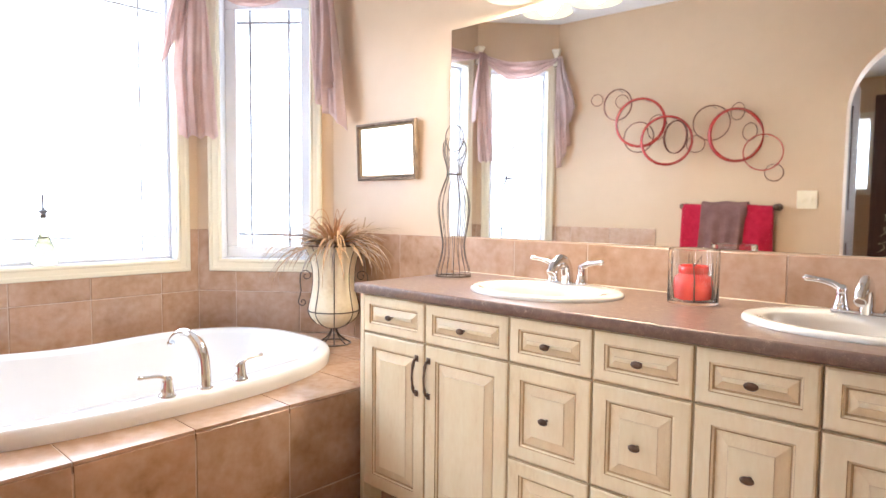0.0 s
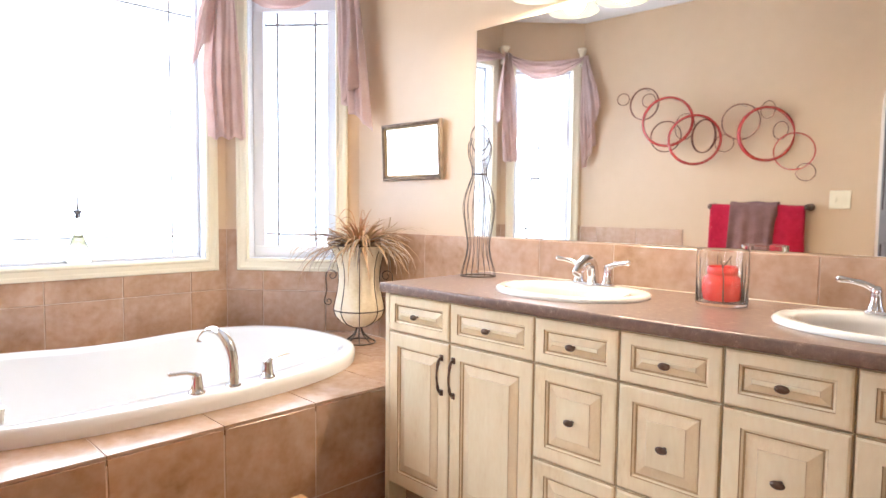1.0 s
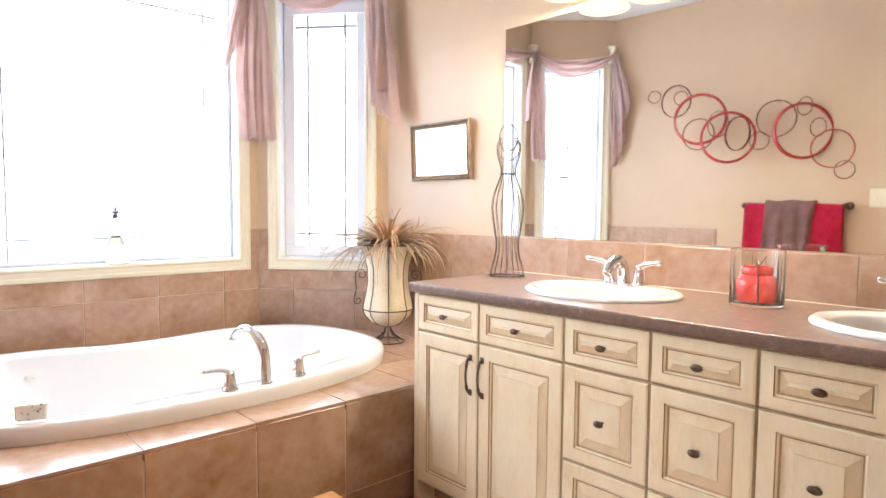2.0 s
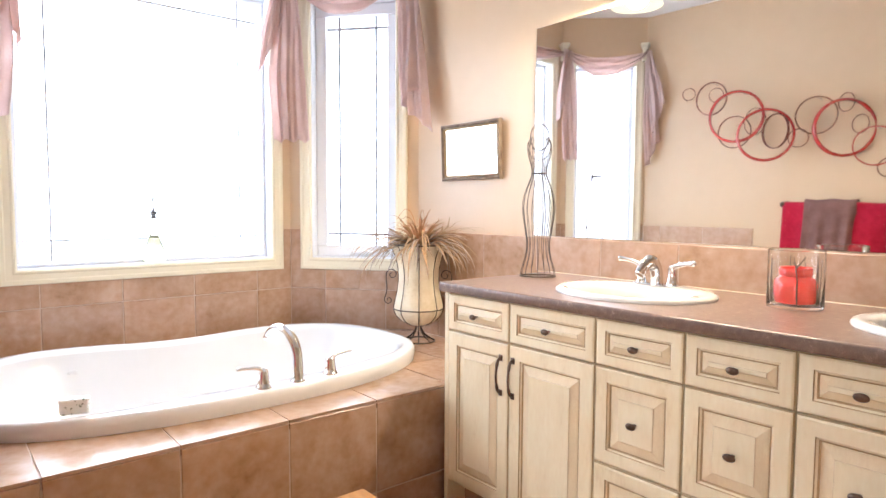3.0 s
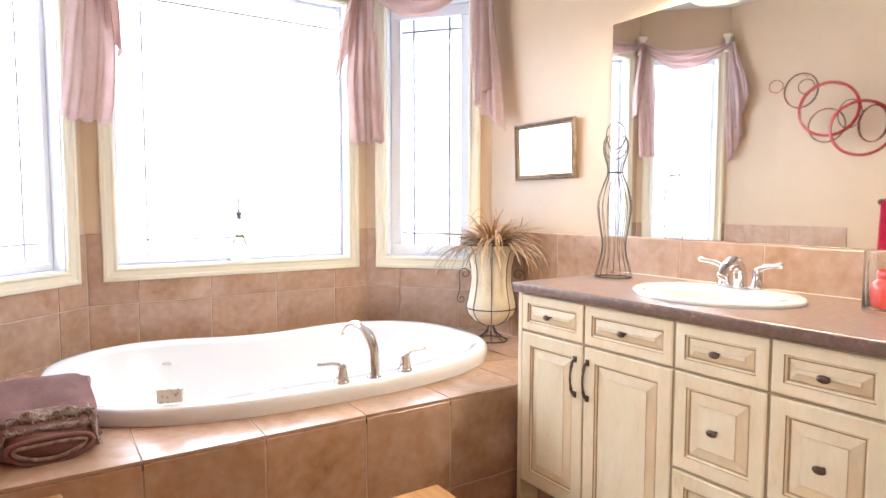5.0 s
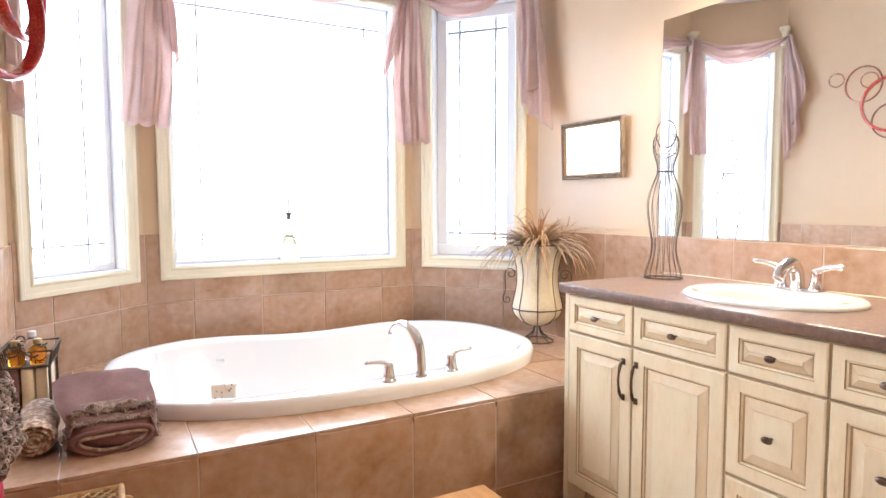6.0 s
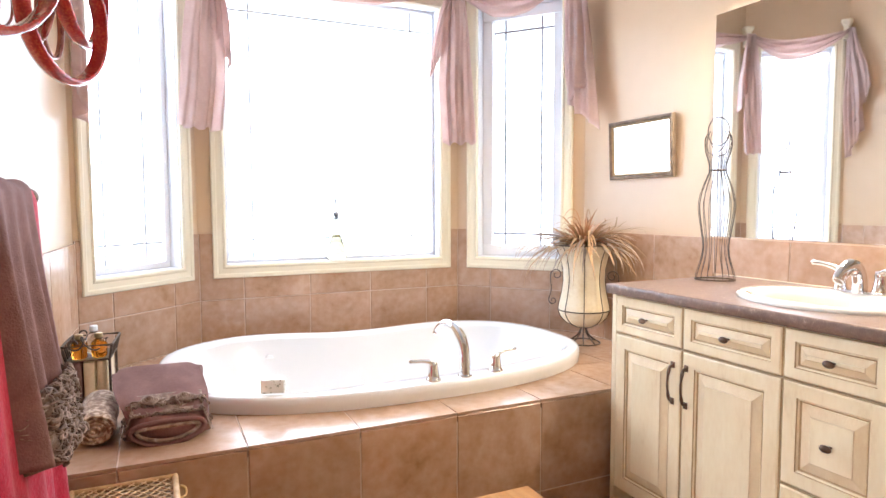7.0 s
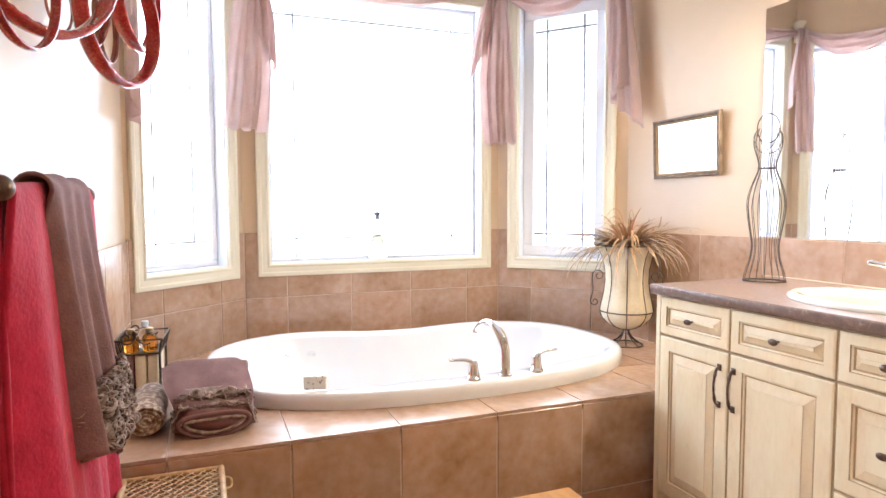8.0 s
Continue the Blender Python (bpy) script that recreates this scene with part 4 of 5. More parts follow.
tagged(part("beading", bm, SILVER_FRAME, pic, "row of small dark beads"), kind="stuff")
part("mirror_glass", boxed((-pw + 0.024, -0.006, -ph + 0.024), (pw - 0.024, -0.002, ph - 0.024)), MIRROR, pic)

# ---- perfume bottle on the sill ----
bt = thing("perfume_bottle", "pale yellow glass bottle with a silver stopper on the window sill", "bottle", at=(-1.497, -1.178, OPEN_Z0 + 0.0085))
bm = lathe(bmesh.new(), [(0.044, 0), (0.055, 0.010), (0.058, 0.028), (0.053, 0.055), (0.042, 0.085), (0.030, 0.115), (0.020, 0.14), (0.013, 0.165), (0.011, 0.20), (0.013, 0.215)], 28)
part("flask", bm, YELLOW_GLASS, bt, "pale yellow glass flask", 60)
bm = lathe(bmesh.new(), [(0.011, 0.2155), (0.014, 0.218), (0.014, 0.228), (0.010, 0.232), (0.018, 0.242), (0.024, 0.250), (0.012, 0.254), (0.005, 0.26), (0.004, 0.30), (0.006, 0.305), (0.004, 0.32)], 18)
for s in (-1, 1):
    tube(bm, smooth_path([(0, 0, 0.315), (s * 0.004, s * 0.008, 0.335), (s * 0.01, s * 0.02, 0.358)], 4), [0.003] * 8 + [0.0015], 6)
part("stopper", bm, PEWTER, bt, "silver stopper", 50)

# ---- window scarf on four holders ----
HZ = 2.375
HOLD = [(-0.905, -0.055), (-1.400, -0.505), (-1.400, -1.850), (-0.985, -2.315)]
OUT = [Vector((-0.3, -0.95, 0)).normalized(), Vector((0.85, -0.5, 0)).normalized(), Vector((0.85, 0.5, 0)).normalized(), Vector((0.5, 0.86, 0)).normalized()]


def holder(p, out, label):
    h = thing("scarf_holder", label, "curtain holder", "scarf holders", at=(p[0], p[1], HZ), turn=math.degrees(math.atan2(out.y, out.x)) + 90)
    bm = bmesh.new()
    prof = [(0.020, -0.10), (0.024, -0.085), (0.019, -0.06), (0.018, -0.02), (0.022, 0.0), (0.031, 0.014), (0.034, 0.02), (0.034, 0.03), (0.030, 0.034)]
    loft(bm, [[(-r, 0.035, z), (r, 0.035, z), (r, -r * 0.9, z), (r * 0.6, -r * 1.3, z), (-r * 0.6, -r * 1.3, z), (-r, -r * 0.9, z)] for r, z in prof], True, True, True)
    part("bracket", bm, TRIM, h)


for p, o in zip(HOLD, OUT):
    holder(p, o, "cream moulded curtain holder at the window head")


def cloth_grid(name, f, nu, nv, mat, parent, label="", thick=0.0015):
    """A sheet whose points are f(u, v)."""
    bm = bmesh.new()
    loft(bm, [[f(i / nu, j / nv) for i in range(nu + 1)] for j in range(nv + 1)], close=False)
    ob = part(name, bm, mat, parent, label, 1)
    md = ob.modifiers.new("thickness", 'SOLIDIFY')
    md.thickness = thick
    return ob


scarf = thing("window_scarf", "sheer mauve scarf swagged over the bay windows", "curtain")


def swag(p, q, sag0, sag1, seed):
    a, b = Vector((*p, HZ - 0.03)), Vector((*q, HZ - 0.03))
    d = (b - a).normalized()
    nrm = Vector((-d.y, d.x, 0))
    if nrm.x < 0:
        nrm = -nrm

    def f(u, v):
        arch = 4 * u * (1 - u)
        pinch = min(1.0, 0.25 + 2.2 * min(u, 1 - u))
        z = -sag0 * arch * (1 - v) - sag1 * arch * v - 0.09 * pinch * v
        fold = 0.016 * math.sin(v * 17 + 2.2 * math.sin(3 * u + seed)) * pinch + 0.006 * math.sin(31 * v + 8 * u)
        return a + (b - a) * u + nrm * (0.035 + 0.02 * math.sin(math.pi * v) * pinch + fold) + Vector((0, 0, z + 0.006 * math.sin(9 * u + seed)))
    cloth_grid("swag", f, 40, 26, SCARF, scarf, "sagging mauve swag")


swag(HOLD[0], HOLD[1], 0.05, 0.10, 0.3)
swag(HOLD[1], HOLD[2], 0.03, 0.065, 1.1)
swag(HOLD[2], HOLD[3], 0.05, 0.10, 2.0)


def tail(p, out, along, z1, w0, w1, folds, seed, slant=0.0, z0=HZ - 0.03, shift=0.0, gap=0.045):
    """A hanging end of pleated cloth, from z0 down to z1."""
    n2 = Vector((*along, 0)).normalized()
    base = Vector((*p, 0)) + out * gap

    def f(u, v):
        w = w0 + (w1 - w0) * min(1, v * 1.6) ** 0.8
        s = (u - 0.5) * w + shift * v
        amp = (0.010 + 0.018 * v) * (0.7 + 0.3 * math.sin(5 * u + seed))
        ph = u * folds * 2 * math.pi + seed + 0.8 * v + 0.9 * math.sin(3.1 * u + seed)
        depth = amp * (0.75 * math.sin(ph) + 0.45 * math.sin(1.63 * ph + 2 * seed + 1.3 * v)) + 0.003 * math.sin(u * 37 + v * 9 + seed)
        z = z0 + (z1 - z0) * v + v * slant * (u - 0.5) + 0.008 * v * math.sin(u * folds * 6.28 + 1)
        return base + n2 * (s + 0.006 * math.sin(7 * v + seed)) + out * (0.03 + depth) + Vector((0, 0, z))
    cloth_grid("tail", f, 44, 26, SCARF, scarf, "hanging pleated end")


tail(HOLD[1], OUT[1], (0.1, 1), 1.485, 0.09, 0.20, 3, 0.4, 0.01, shift=0.028)
tail(HOLD[1], OUT[1], (0.1, 1), 1.92, 0.07, 0.12, 2, 1.7, 0.22, shift=-0.10)
tail(HOLD[2], OUT[2], (-0.1, 1), 1.505, 0.09, 0.18, 3, 2.4, -0.01, shift=-0.055)
tail(HOLD[2], OUT[2], (-0.1, 1), 1.90, 0.07, 0.12, 2, 3.7, -0.24, shift=0.05)
R_END = (-0.822, -0.038)
tail(R_END, Vector((-0.2, -0.98, 0)), (1, 0.15), 1.58, 0.10, 0.17, 2.5, 1.1, -0.13, shift=0.075)
tail(R_END, Vector((-0.2, -0.98, 0)), (1, 0.15), 1.70, 0.09, 0.13, 2, 4.1, 0.10, shift=0.04, gap=0.058)
W_END = (-0.955, -2.350)
tail(W_END, Vector((0.05, 1, 0)), (1, -0.05), 1.55, 0.05, 0.10, 2.5, 0.9, 0.20, shift=0.05, gap=0.012)
tail(W_END, Vector((0.05, 1, 0)), (1, -0.05), 1.80, 0.05, 0.11, 2, 2.9, 0.25, shift=0.10, gap=0.022)

# ---- ring sculpture on the arch wall ----
art = thing("ring_sculpture", "wall sculpture of interlocking red enamel and copper rings", "wall art")
# centre x, z, outer radius, distance from the wall, turn, kind
RINGS = [(-0.622, 1.972, 0.047, 0.050, -20, 0), (-0.432, 1.913, 0.118, 0.095, 3, 1), (-0.222, 1.759, 0.178, 0.165, -14, 2), (-0.413, 1.940, 0.052, 0.065, -11, 0),
         (-0.270, 1.666, 0.113, 0.080, -7, 1), (-0.142, 1.728, 0.094, 0.065, 20, 0), (-0.036, 1.622, 0.176, 0.150, -25, 2), (0.003, 1.649, 0.117, 0.095, 26, 1),
         (0.127, 1.597, 0.062, 0.050, -16, 0), (0.243, 1.728, 0.121, 0.095, -11, 1), (0.393, 1.798, 0.060, 0.050, 25, 0), (0.397, 1.638, 0.181, 0.082, -38, 2),
         (0.473, 1.658, 0.060, 0.050, 24, 0), (0.569, 1.515, 0.120, 0.095, -14, 1), (0.627, 1.385, 0.058, 0.050, -9, 0)]
# half sections (axial, radial): round wire, flat wire, and a faceted bangle with a notched inner lip
SECTION = [[(0.0033 * math.sin(2 * math.pi * j / 8), 0.0033 * math.cos(2 * math.pi * j / 8) - 0.0033) for j in range(8)],
           [(0.0095 * math.sin(2 * math.pi * j / 10), 0.0045 * math.cos(2 * math.pi * j / 10) - 0.0045) for j in range(10)],
           [(0.0, 0.0), (0.008, -0.001), (0.019, -0.007), (0.021, -0.012), (0.019, -0.0165), (0.010, -0.0185), (0.0, -0.0185), (-0.010, -0.0185), (-0.019, -0.0165), (-0.021, -0.012), (-0.019, -0.007), (-0.008, -0.001)]]
for k, (x, z, r, off, tilt, kind) in enumerate(RINGS):
    n = (36, 56, 120)[kind]
    rings = []
    for i in range(n):
        t = 2 * math.pi * i / n
        sec = []
        for j, (ax, ra) in enumerate(SECTION[kind]):
            rr = r + ra - (0.0022 * (i % 3 == 0) if kind == 2 and j in (3, 4) else 0.0)
            sec.append((rr * math.cos(t), ax, rr * math.sin(t)))
        rings.append(sec)
    rings.append(rings[0])
    bm = loft(bmesh.new(), rings, True)
    bmesh.ops.remove_doubles(bm, verts=bm.verts, dist=1e-5)
    bmesh.ops.transform(bm, matrix=Matrix.Translation((x, yw(x) + off, z)) @ pose(0, 0, 0, 0, 0, tilt), verts=bm.verts)
    part("ring", bm, (COPPER, COPPER, RED_ENAMEL)[kind] if k != 13 else RED_ENAMEL, art, ("thin copper ring", "copper ring", "wide red enamel ring")[kind], 50)
for k in (1, 2, 6, 9, 11, 13):
    x, z, r, off, tilt, kind = RINGS[k]
    z += r - 0.008
    part("mount", tube(bmesh.new(), [(x, yw(x), z - 0.004), (x, yw(x) + off, z)], 0.0025, 6), BRONZE, art, "mounting pin")

# ---- towel rail and towels ----
RZ, RX0, RX1 = 1.163, 0.062, 0.655


def ry(x):
    return yw(x) + 0.075


rail = thing("towel_rail", "dark bronze towel rail with round ends on the wall", "towel rail")
part("rod", tube(bmesh.new(), [(RX0, ry(RX0), RZ), (RX1, ry(RX1), RZ)], 0.009, 12), BRONZE, rail, "", 40)
for x in (RX0, RX1):
    bm = lathe(bmesh.new(), [(0.003, -0.020), (0.013, -0.016), (0.020, -0.005), (0.021, 0.004), (0.016, 0.014), (0.003, 0.019)], 18)
    bmesh.ops.transform(bm, matrix=Matrix.Translation((x, ry(x), RZ)) @ pose(0, 0, 0, 0, 90, 0), verts=bm.verts)
    part("knob", bm, BRONZE, rail, "round bronze end", 50)
    bm = lathe(bmesh.new(), [(0.024, 0.0), (0.024, 0.006), (0.012, 0.012), (0.010, 0.06)], 16)
    bmesh.ops.transform(bm, matrix=Matrix.Translation((x, yw(x) + 0.0005, RZ)) @ pose(0, 0, 0, -90), verts=bm.verts)
    part("post", bm, BRONZE, rail, "", 50)


def hang(t, name, x0, x1, zf, zb, r, mat, seed, amp, nfold, thick=0.006, flare=0.0, bulge=(0.085, 0.085)):
    """A towel over the rod: front down to zf, back down to zb."""
    def f(u, v):
        lf, lb, arc = RZ - zf, RZ - zb, math.pi * r
        s = v * (lf + arc + lb)
        x = x0 + (x1 - x0) * u
        if s < lf:
            z, dy, h = zf + s, r, (lf - s) / lf
        elif s < lf + arc:
            a = (s - lf) / r
            z, dy, h = RZ + r * math.sin(a), r * math.cos(a), 0
        else:
            z, dy, h = RZ - (s - lf - arc), -r, 0
        wrap = 1 - max(0.0, (u - 0.86) / 0.14) ** 2
        swell = bulge[0] + (bulge[1] - bulge[0]) * u
        wave = amp * (0.06 + 0.94 * h) * (math.sin(2 * math.pi * nfold * u + seed + 0.6 * h) + 0.7 * math.sin(2 * math.pi * 0.57 * nfold * u + 2 * seed) + 0.35 * math.sin(15.1 * u * nfold / 2 + 1.4 * h)) * (1 if dy > 0 else 0) + (swell * h ** 1.2 * wrap if dy > 0 else 0)
        if dy > 0:
            wave = wave * wrap - (r + 0.02) * (1 - wrap) * min(1, 3 * h)
        xx = x + flare * h * (u - 0.5) + 0.006 * math.sin(3 * z + seed) * h
        return (xx, ry(x) + dy + wave, z + 0.004 * math.sin(11 * u + seed))
    return cloth_grid(name, f, 60, 90, mat, t, "", thick)


red = thing("red_towel", "red terry towel hanging over the rail", "towel")
hang(red, "cloth", 0.066, 0.640, 0.30, 0.36, 0.016, RED_TERRY, 0.6, 0.009, 5.0, 0.010, 0.02, (0.03, 0.06))
plum = thing("plum_towel", "plum brown towel with ruffled ribbon trim over the red one", "towel")
PZ = 0.65
hang(plum, "cloth", 0.200, 0.490, PZ, 0.66, 0.034, BROWN_TERRY, 2.0, 0.013, 3.2, 0.007, 0.0, (0.055, 0.045))


def curls(parent, name, n, place, seed, label, size=1.0):
    """A messy gathered ribbon: many short curled loops set on a surface given by place(u, v)."""
    rnd = random.Random(seed)
    bm = bmesh.new()
    for _ in range(n):
        p, nrm = place(rnd.random(), rnd.random())
        nrm = Vector(nrm).normalized()
        t = Vector((rnd.uniform(-1, 1), rnd.uniform(-1, 1), rnd.uniform(-0.5, 0.5)))
        t = (t - nrm * t.dot(nrm)).normalized()
        s = nrm.cross(t)
        r = size * rnd.uniform(0.006, 0.014)
        a0, a1 = rnd.uniform(-0.5, 0.5), rnd.uniform(2.4, 4.6)
        squash = rnd.uniform(0.45, 0.9)
        pts = [Vector(p) + t * (r * math.cos(a0 + a1 * k / 7)) + nrm * (r * squash * math.sin(a0 + a1 * k / 7) + 0.001) + s * (r * 0.5 * (k / 7 - 0.5)) for k in range(8)]
        tube(bm, pts, size * rnd.uniform(0.0020, 0.0042), 6, flat=0.35)
    return tagged(part(name, bm, FRINGE, parent, label, 1), kind="stuff")


def on_plum(u, v):
    x, z = 0.196 + 0.262 * u, PZ - 0.010 + 0.150 * v
    h = (RZ - z) / (RZ - PZ)
    edge = 0.03 * max(0.0, 0.12 - u) / 0.12 + 0.05 * max(0.0, u - 0.86) / 0.14
    return (x, ry(x) + 0.056 + (0.055 - 0.010 * u) * h ** 1.2 - edge, z), (-0.5 + 0.7 * u, 1.0, 0.1)


def plum_band(u, v):
    p, _ = on_plum(u, v)
    return (p[0], p[1] - 0.001 + 0.003 * math.sin(60 * u + 9 * v), p[2])


cloth_grid("ribbon_band", plum_band, 60, 16, FRINGE, plum, "taupe ribbon band", 0.002)
curls(plum, "ruffle", 420, on_plum, 3, "gathered taupe ribbon ruffle", 1.25)

# ---- light switch ----
sw = thing("light_switch", "ivory double toggle switch plate on the wall", "light switch", at=(0.811, yw(0.811) + 0.0005, 1.211))
part("plate", box(bmesh.new(), (-0.058, 0, -0.057), (0.058, 0.006, 0.057), 0.003), IVORY, sw)
for x in (-0.024, 0.024):
    bm = box(bmesh.new(), (x - 0.009, 0.0062, -0.017), (x + 0.009, 0.0085, 0.017), 0.001)
    box(bm, (x - 0.004, 0.0087, -0.011), (x + 0.004, 0.019, 0.004), 0.0015)
    part("toggle", bm, IVORY, sw, "ivory toggle")

# ---- vanity light above the mirror ----
vl = thing("vanity_light", "lit vanity light with frosted bell shades above the mirror", "wall light", at=(0, 0, -0.027))
LX = (0.365, 0.580, 0.795)
part("back_plate", box(bmesh.new(), (0.30, -0.026, 2.175), (0.88, -0.0005, 2.255), 0.01), BRONZE, vl)
for x in LX:
    part("arm", tube(bmesh.new(), smooth_path([(x, -0.02, 2.215), (x, -0.08, 2.235), (x, -0.13, 2.205), (x, -0.13, 2.130)], 5), 0.008, 8), BRONZE, vl)
    part("socket", lathe(bmesh.new(), [(0.024, 2.095), (0.026, 2.105), (0.022, 2.133), (0.01, 2.140)], 18, at=(x, -0.13, 0)), BRONZE, vl, "", 40)
    bm = lathe(bmesh.new(), [(0.026, 2.095), (0.040, 2.080), (0.055, 2.045), (0.068, 2.005), (0.085, 1.970), (0.098, 1.950), (0.100, 1.947), (0.096, 1.950), (0.080, 1.970), (0.06, 2.010), (0.045, 2.050), (0.02, 2.085)], 32, at=(x, -0.13, 0), cap0=False)
    part("shade", bm, SHADE, vl, "glowing frosted bell shade", 50)
    la = bpy.data.lights.new("bulb", 'POINT')
    la.energy, la.color, la.shadow_soft_size = 15.5, (1.0, 0.81, 0.57), 0.045
    new("bulb", la).location = (x, -0.13, 1.953)

# ---- wicker hamper ----
hx0, hx1, hy0, hy1, hz = 0.025, 0.42, -2.285, -2.045, 0.42
ham = thing("hamper", "woven wicker hamper with a lattice lid", "hamper", at=(0, 0, 0))
# solid dark core under the weave, its colour stands in for shaded gaps
part("lining", boxed((hx0 + 0.012, hy0 + 0.012, 0.01), (hx1 - 0.012, hy1 - 0.012, hz - 0.014), 0.01), DARK_WEAVE, ham)
bm = bmesh.new()
for z in [0.008 + 0.0135 * i for i in range(30)]:
    pts = []
    cor = [(hx0, hy0), (hx1, hy0), (hx1, hy1), (hx0, hy1)]
    for (ax, ay), (bx, by) in zip(cor, cor[1:] + cor[:1]):
        n = max(4, int(math.hypot(bx - ax, by - ay) / 0.02))
        for i in range(n):
            w = 0.003 * (1 if i % 2 else -1) * (1 if int(z * 1000) % 2 else -1)
            nx, ny = (by - ay), -(bx - ax)
            l = math.hypot(nx, ny)
            pts.append((ax + (bx - ax) * i / n + nx / l * w, ay + (by - ay) * i / n + ny / l * w, z))
    tube(bm, pts, 0.0058, 5, True)
tagged(part("weave", bm, WICKER, ham, "woven wicker sides", 1), kind="stuff")
rim = [(hx0, hy0, hz - 0.004), (hx1, hy0, hz - 0.004), (hx1, hy1, hz - 0.004), (hx0, hy1, hz - 0.004)]
for i in range(4):
    a, b = Vector(rim[i]), Vector(rim[(i + 1) % 4])
    part("lid_rim", tube(bmesh.new(), [a + (b - a) * t for t in (-0.008, 0.5, 1.008)], 0.0085, 8), WICKER, ham, "", 50)
bm = bmesh.new()
nr = 8
for i in range(nr):
    y = hy0 + 0.02 + (hy1 - hy0 - 0.04) * i / (nr - 1)
    for s in (-1, 1):
        pts = [(hx0 + (hx1 - hx0) * j / 26, y + s * 0.0135 * math.cos(j * math.pi / 2 + (i % 2) * math.pi), hz - 0.003 + 0.0015 * math.sin(j * 1.57 + s)) for j in range(27)]
        tube(bm, pts, 0.0024, 5)
for i in range(14):
    x = hx0 + (hx1 - hx0) * i / 13
    tube(bm, [(x, hy0, hz - 0.007), (x, hy1, hz - 0.007)], 0.0022, 5)
tagged(part("lid_lattice", bm, WICKER, ham, "open woven lattice lid", 1), kind="stuff")
part("loop", tube(bmesh.new(), smooth_path([(hx0 + 0.05, hy1 + 0.004, hz - 0.01), (hx0 + 0.055, hy1 + 0.022, hz - 0.015), (hx0 + 0.07, hy1 + 0.022, hz - 0.03), (hx0 + 0.08, hy1 + 0.004, hz - 0.03)], 5), 0.0035, 6), WICKER, ham, "wicker fastening loop")

# ---- step stool ----
stool = thing("step_stool", "honey wood step stool in front of the tub", "stool")
part("tread", box(bmesh.new(), (0.262, -1.50, 0.276), (0.60, -1.078, 0.30), 0.006), OAK, stool, "", 40)
for x in (0.285, 0.555):
    for y in (-1.475, -1.125):
        part("leg", box(bmesh.new(), (x, y, 0.0), (x + 0.028, y + 0.028, 0.2755), 0.003), OAK, stool)
for y in (-1.468, -1.118):
    part("rail", box(bmesh.new(), (0.3135, y, 0.21), (0.5545, y + 0.016, 0.27), 0.002), OAK, stool)

# ---- towels on the deck ----
fold = thing("folded_towel", "folded plum brown towel with a ruffled ribbon band", "towel", at=(0, 0, 0))


def bun(parent, name, prof, y0, y1, mat, label, lump=0.004, seed=0.0, n=18, lean=0.0):
    """A soft solid: an x-z outline carried along y, with rounded ends."""
    pc = Vector((sum(p[0] for p in prof) / len(prof), sum(p[1] for p in prof) / len(prof)))
    ring = smooth_path([(x, 0, z) for x, z in prof], 5, True)
    rows = []
    for i in range(n + 1):
        f = i / n
        e = min(1.0, (1 - abs(2 * f - 1) ** 8) ** 0.25 + 0.001) if 0 < f < 1 else 0.86
        row = []
        for k, q in enumerate(ring):
            x, z = pc.x + (q.x - pc.x) * e, pc.y + (q.z - pc.y) * (e if q.z > pc.y else 1 - (1 - e) * 0.6)
            d = lump * math.sin(9 * f + seed + 0.35 * k)
            row.append((x + d, y0 + (y1 - y0) * f + 0.006 * math.sin(k * 0.4 + seed) * (2 * f - 1), max(z + 0.5 * d, DECK + 0.002)))
        rows.append([(x, y + lean * max(0.0, z - DECK - 0.09) * (1 - f), z) for x, y, z in row])
    return part(name, loft(bmesh.new(), rows, True, True, True), mat, parent, label, 60)


prof = [(-0.145, 0.463), (-0.118, 0.478), (-0.112, 0.515), (-0.135, 0.545), (-0.22, 0.575), (-0.36, 0.612), (-0.42, 0.622), (-0.445, 0.600), (-0.43, 0.545), (-0.34, 0.478), (-0.22, 0.462)]
bun(fold, "cloth", prof, -2.168, -1.945, BROWN_TERRY, "soft plum cotton body", lean=-0.8)
# the flattened fold that shows at the front
for k, (ry_, rz_, mt) in enumerate(((0.098, 0.034, BROWN_TERRY), (0.082, 0.020, FRINGE))):
    pts = [(-0.112 + 0.005 * k - 0.004 * math.cos(t), -2.056 + ry_ * math.cos(t), 0.499 + rz_ * math.sin(t) + 0.006 * math.cos(2 * t)) for t in [2 * math.pi * i / 30 for i in range(30)]]
    part("fold_edge", tube(bmesh.new(), pts, 0.0075 - 0.002 * k, 8, True), mt, fold, "rounded fold edge", 1)


def on_fold(u, v):
    x, y = -0.125 - 0.10 * v, -2.172 + 0.232 * u
    drop = 0.06 * max(0.0, abs(2 * u - 1) - 0.84) / 0.16
    return (x, y, 0.543 + (-0.135 - x) * 0.34 - drop + 0.003), (0.25, 0.9 * (2 * u - 1) ** 7, 1.0)


def fold_band(u, v):
    p, _ = on_fold(u, v)
    return (p[0], p[1], p[2] + 0.002 * math.sin(50 * v + 4 * u))


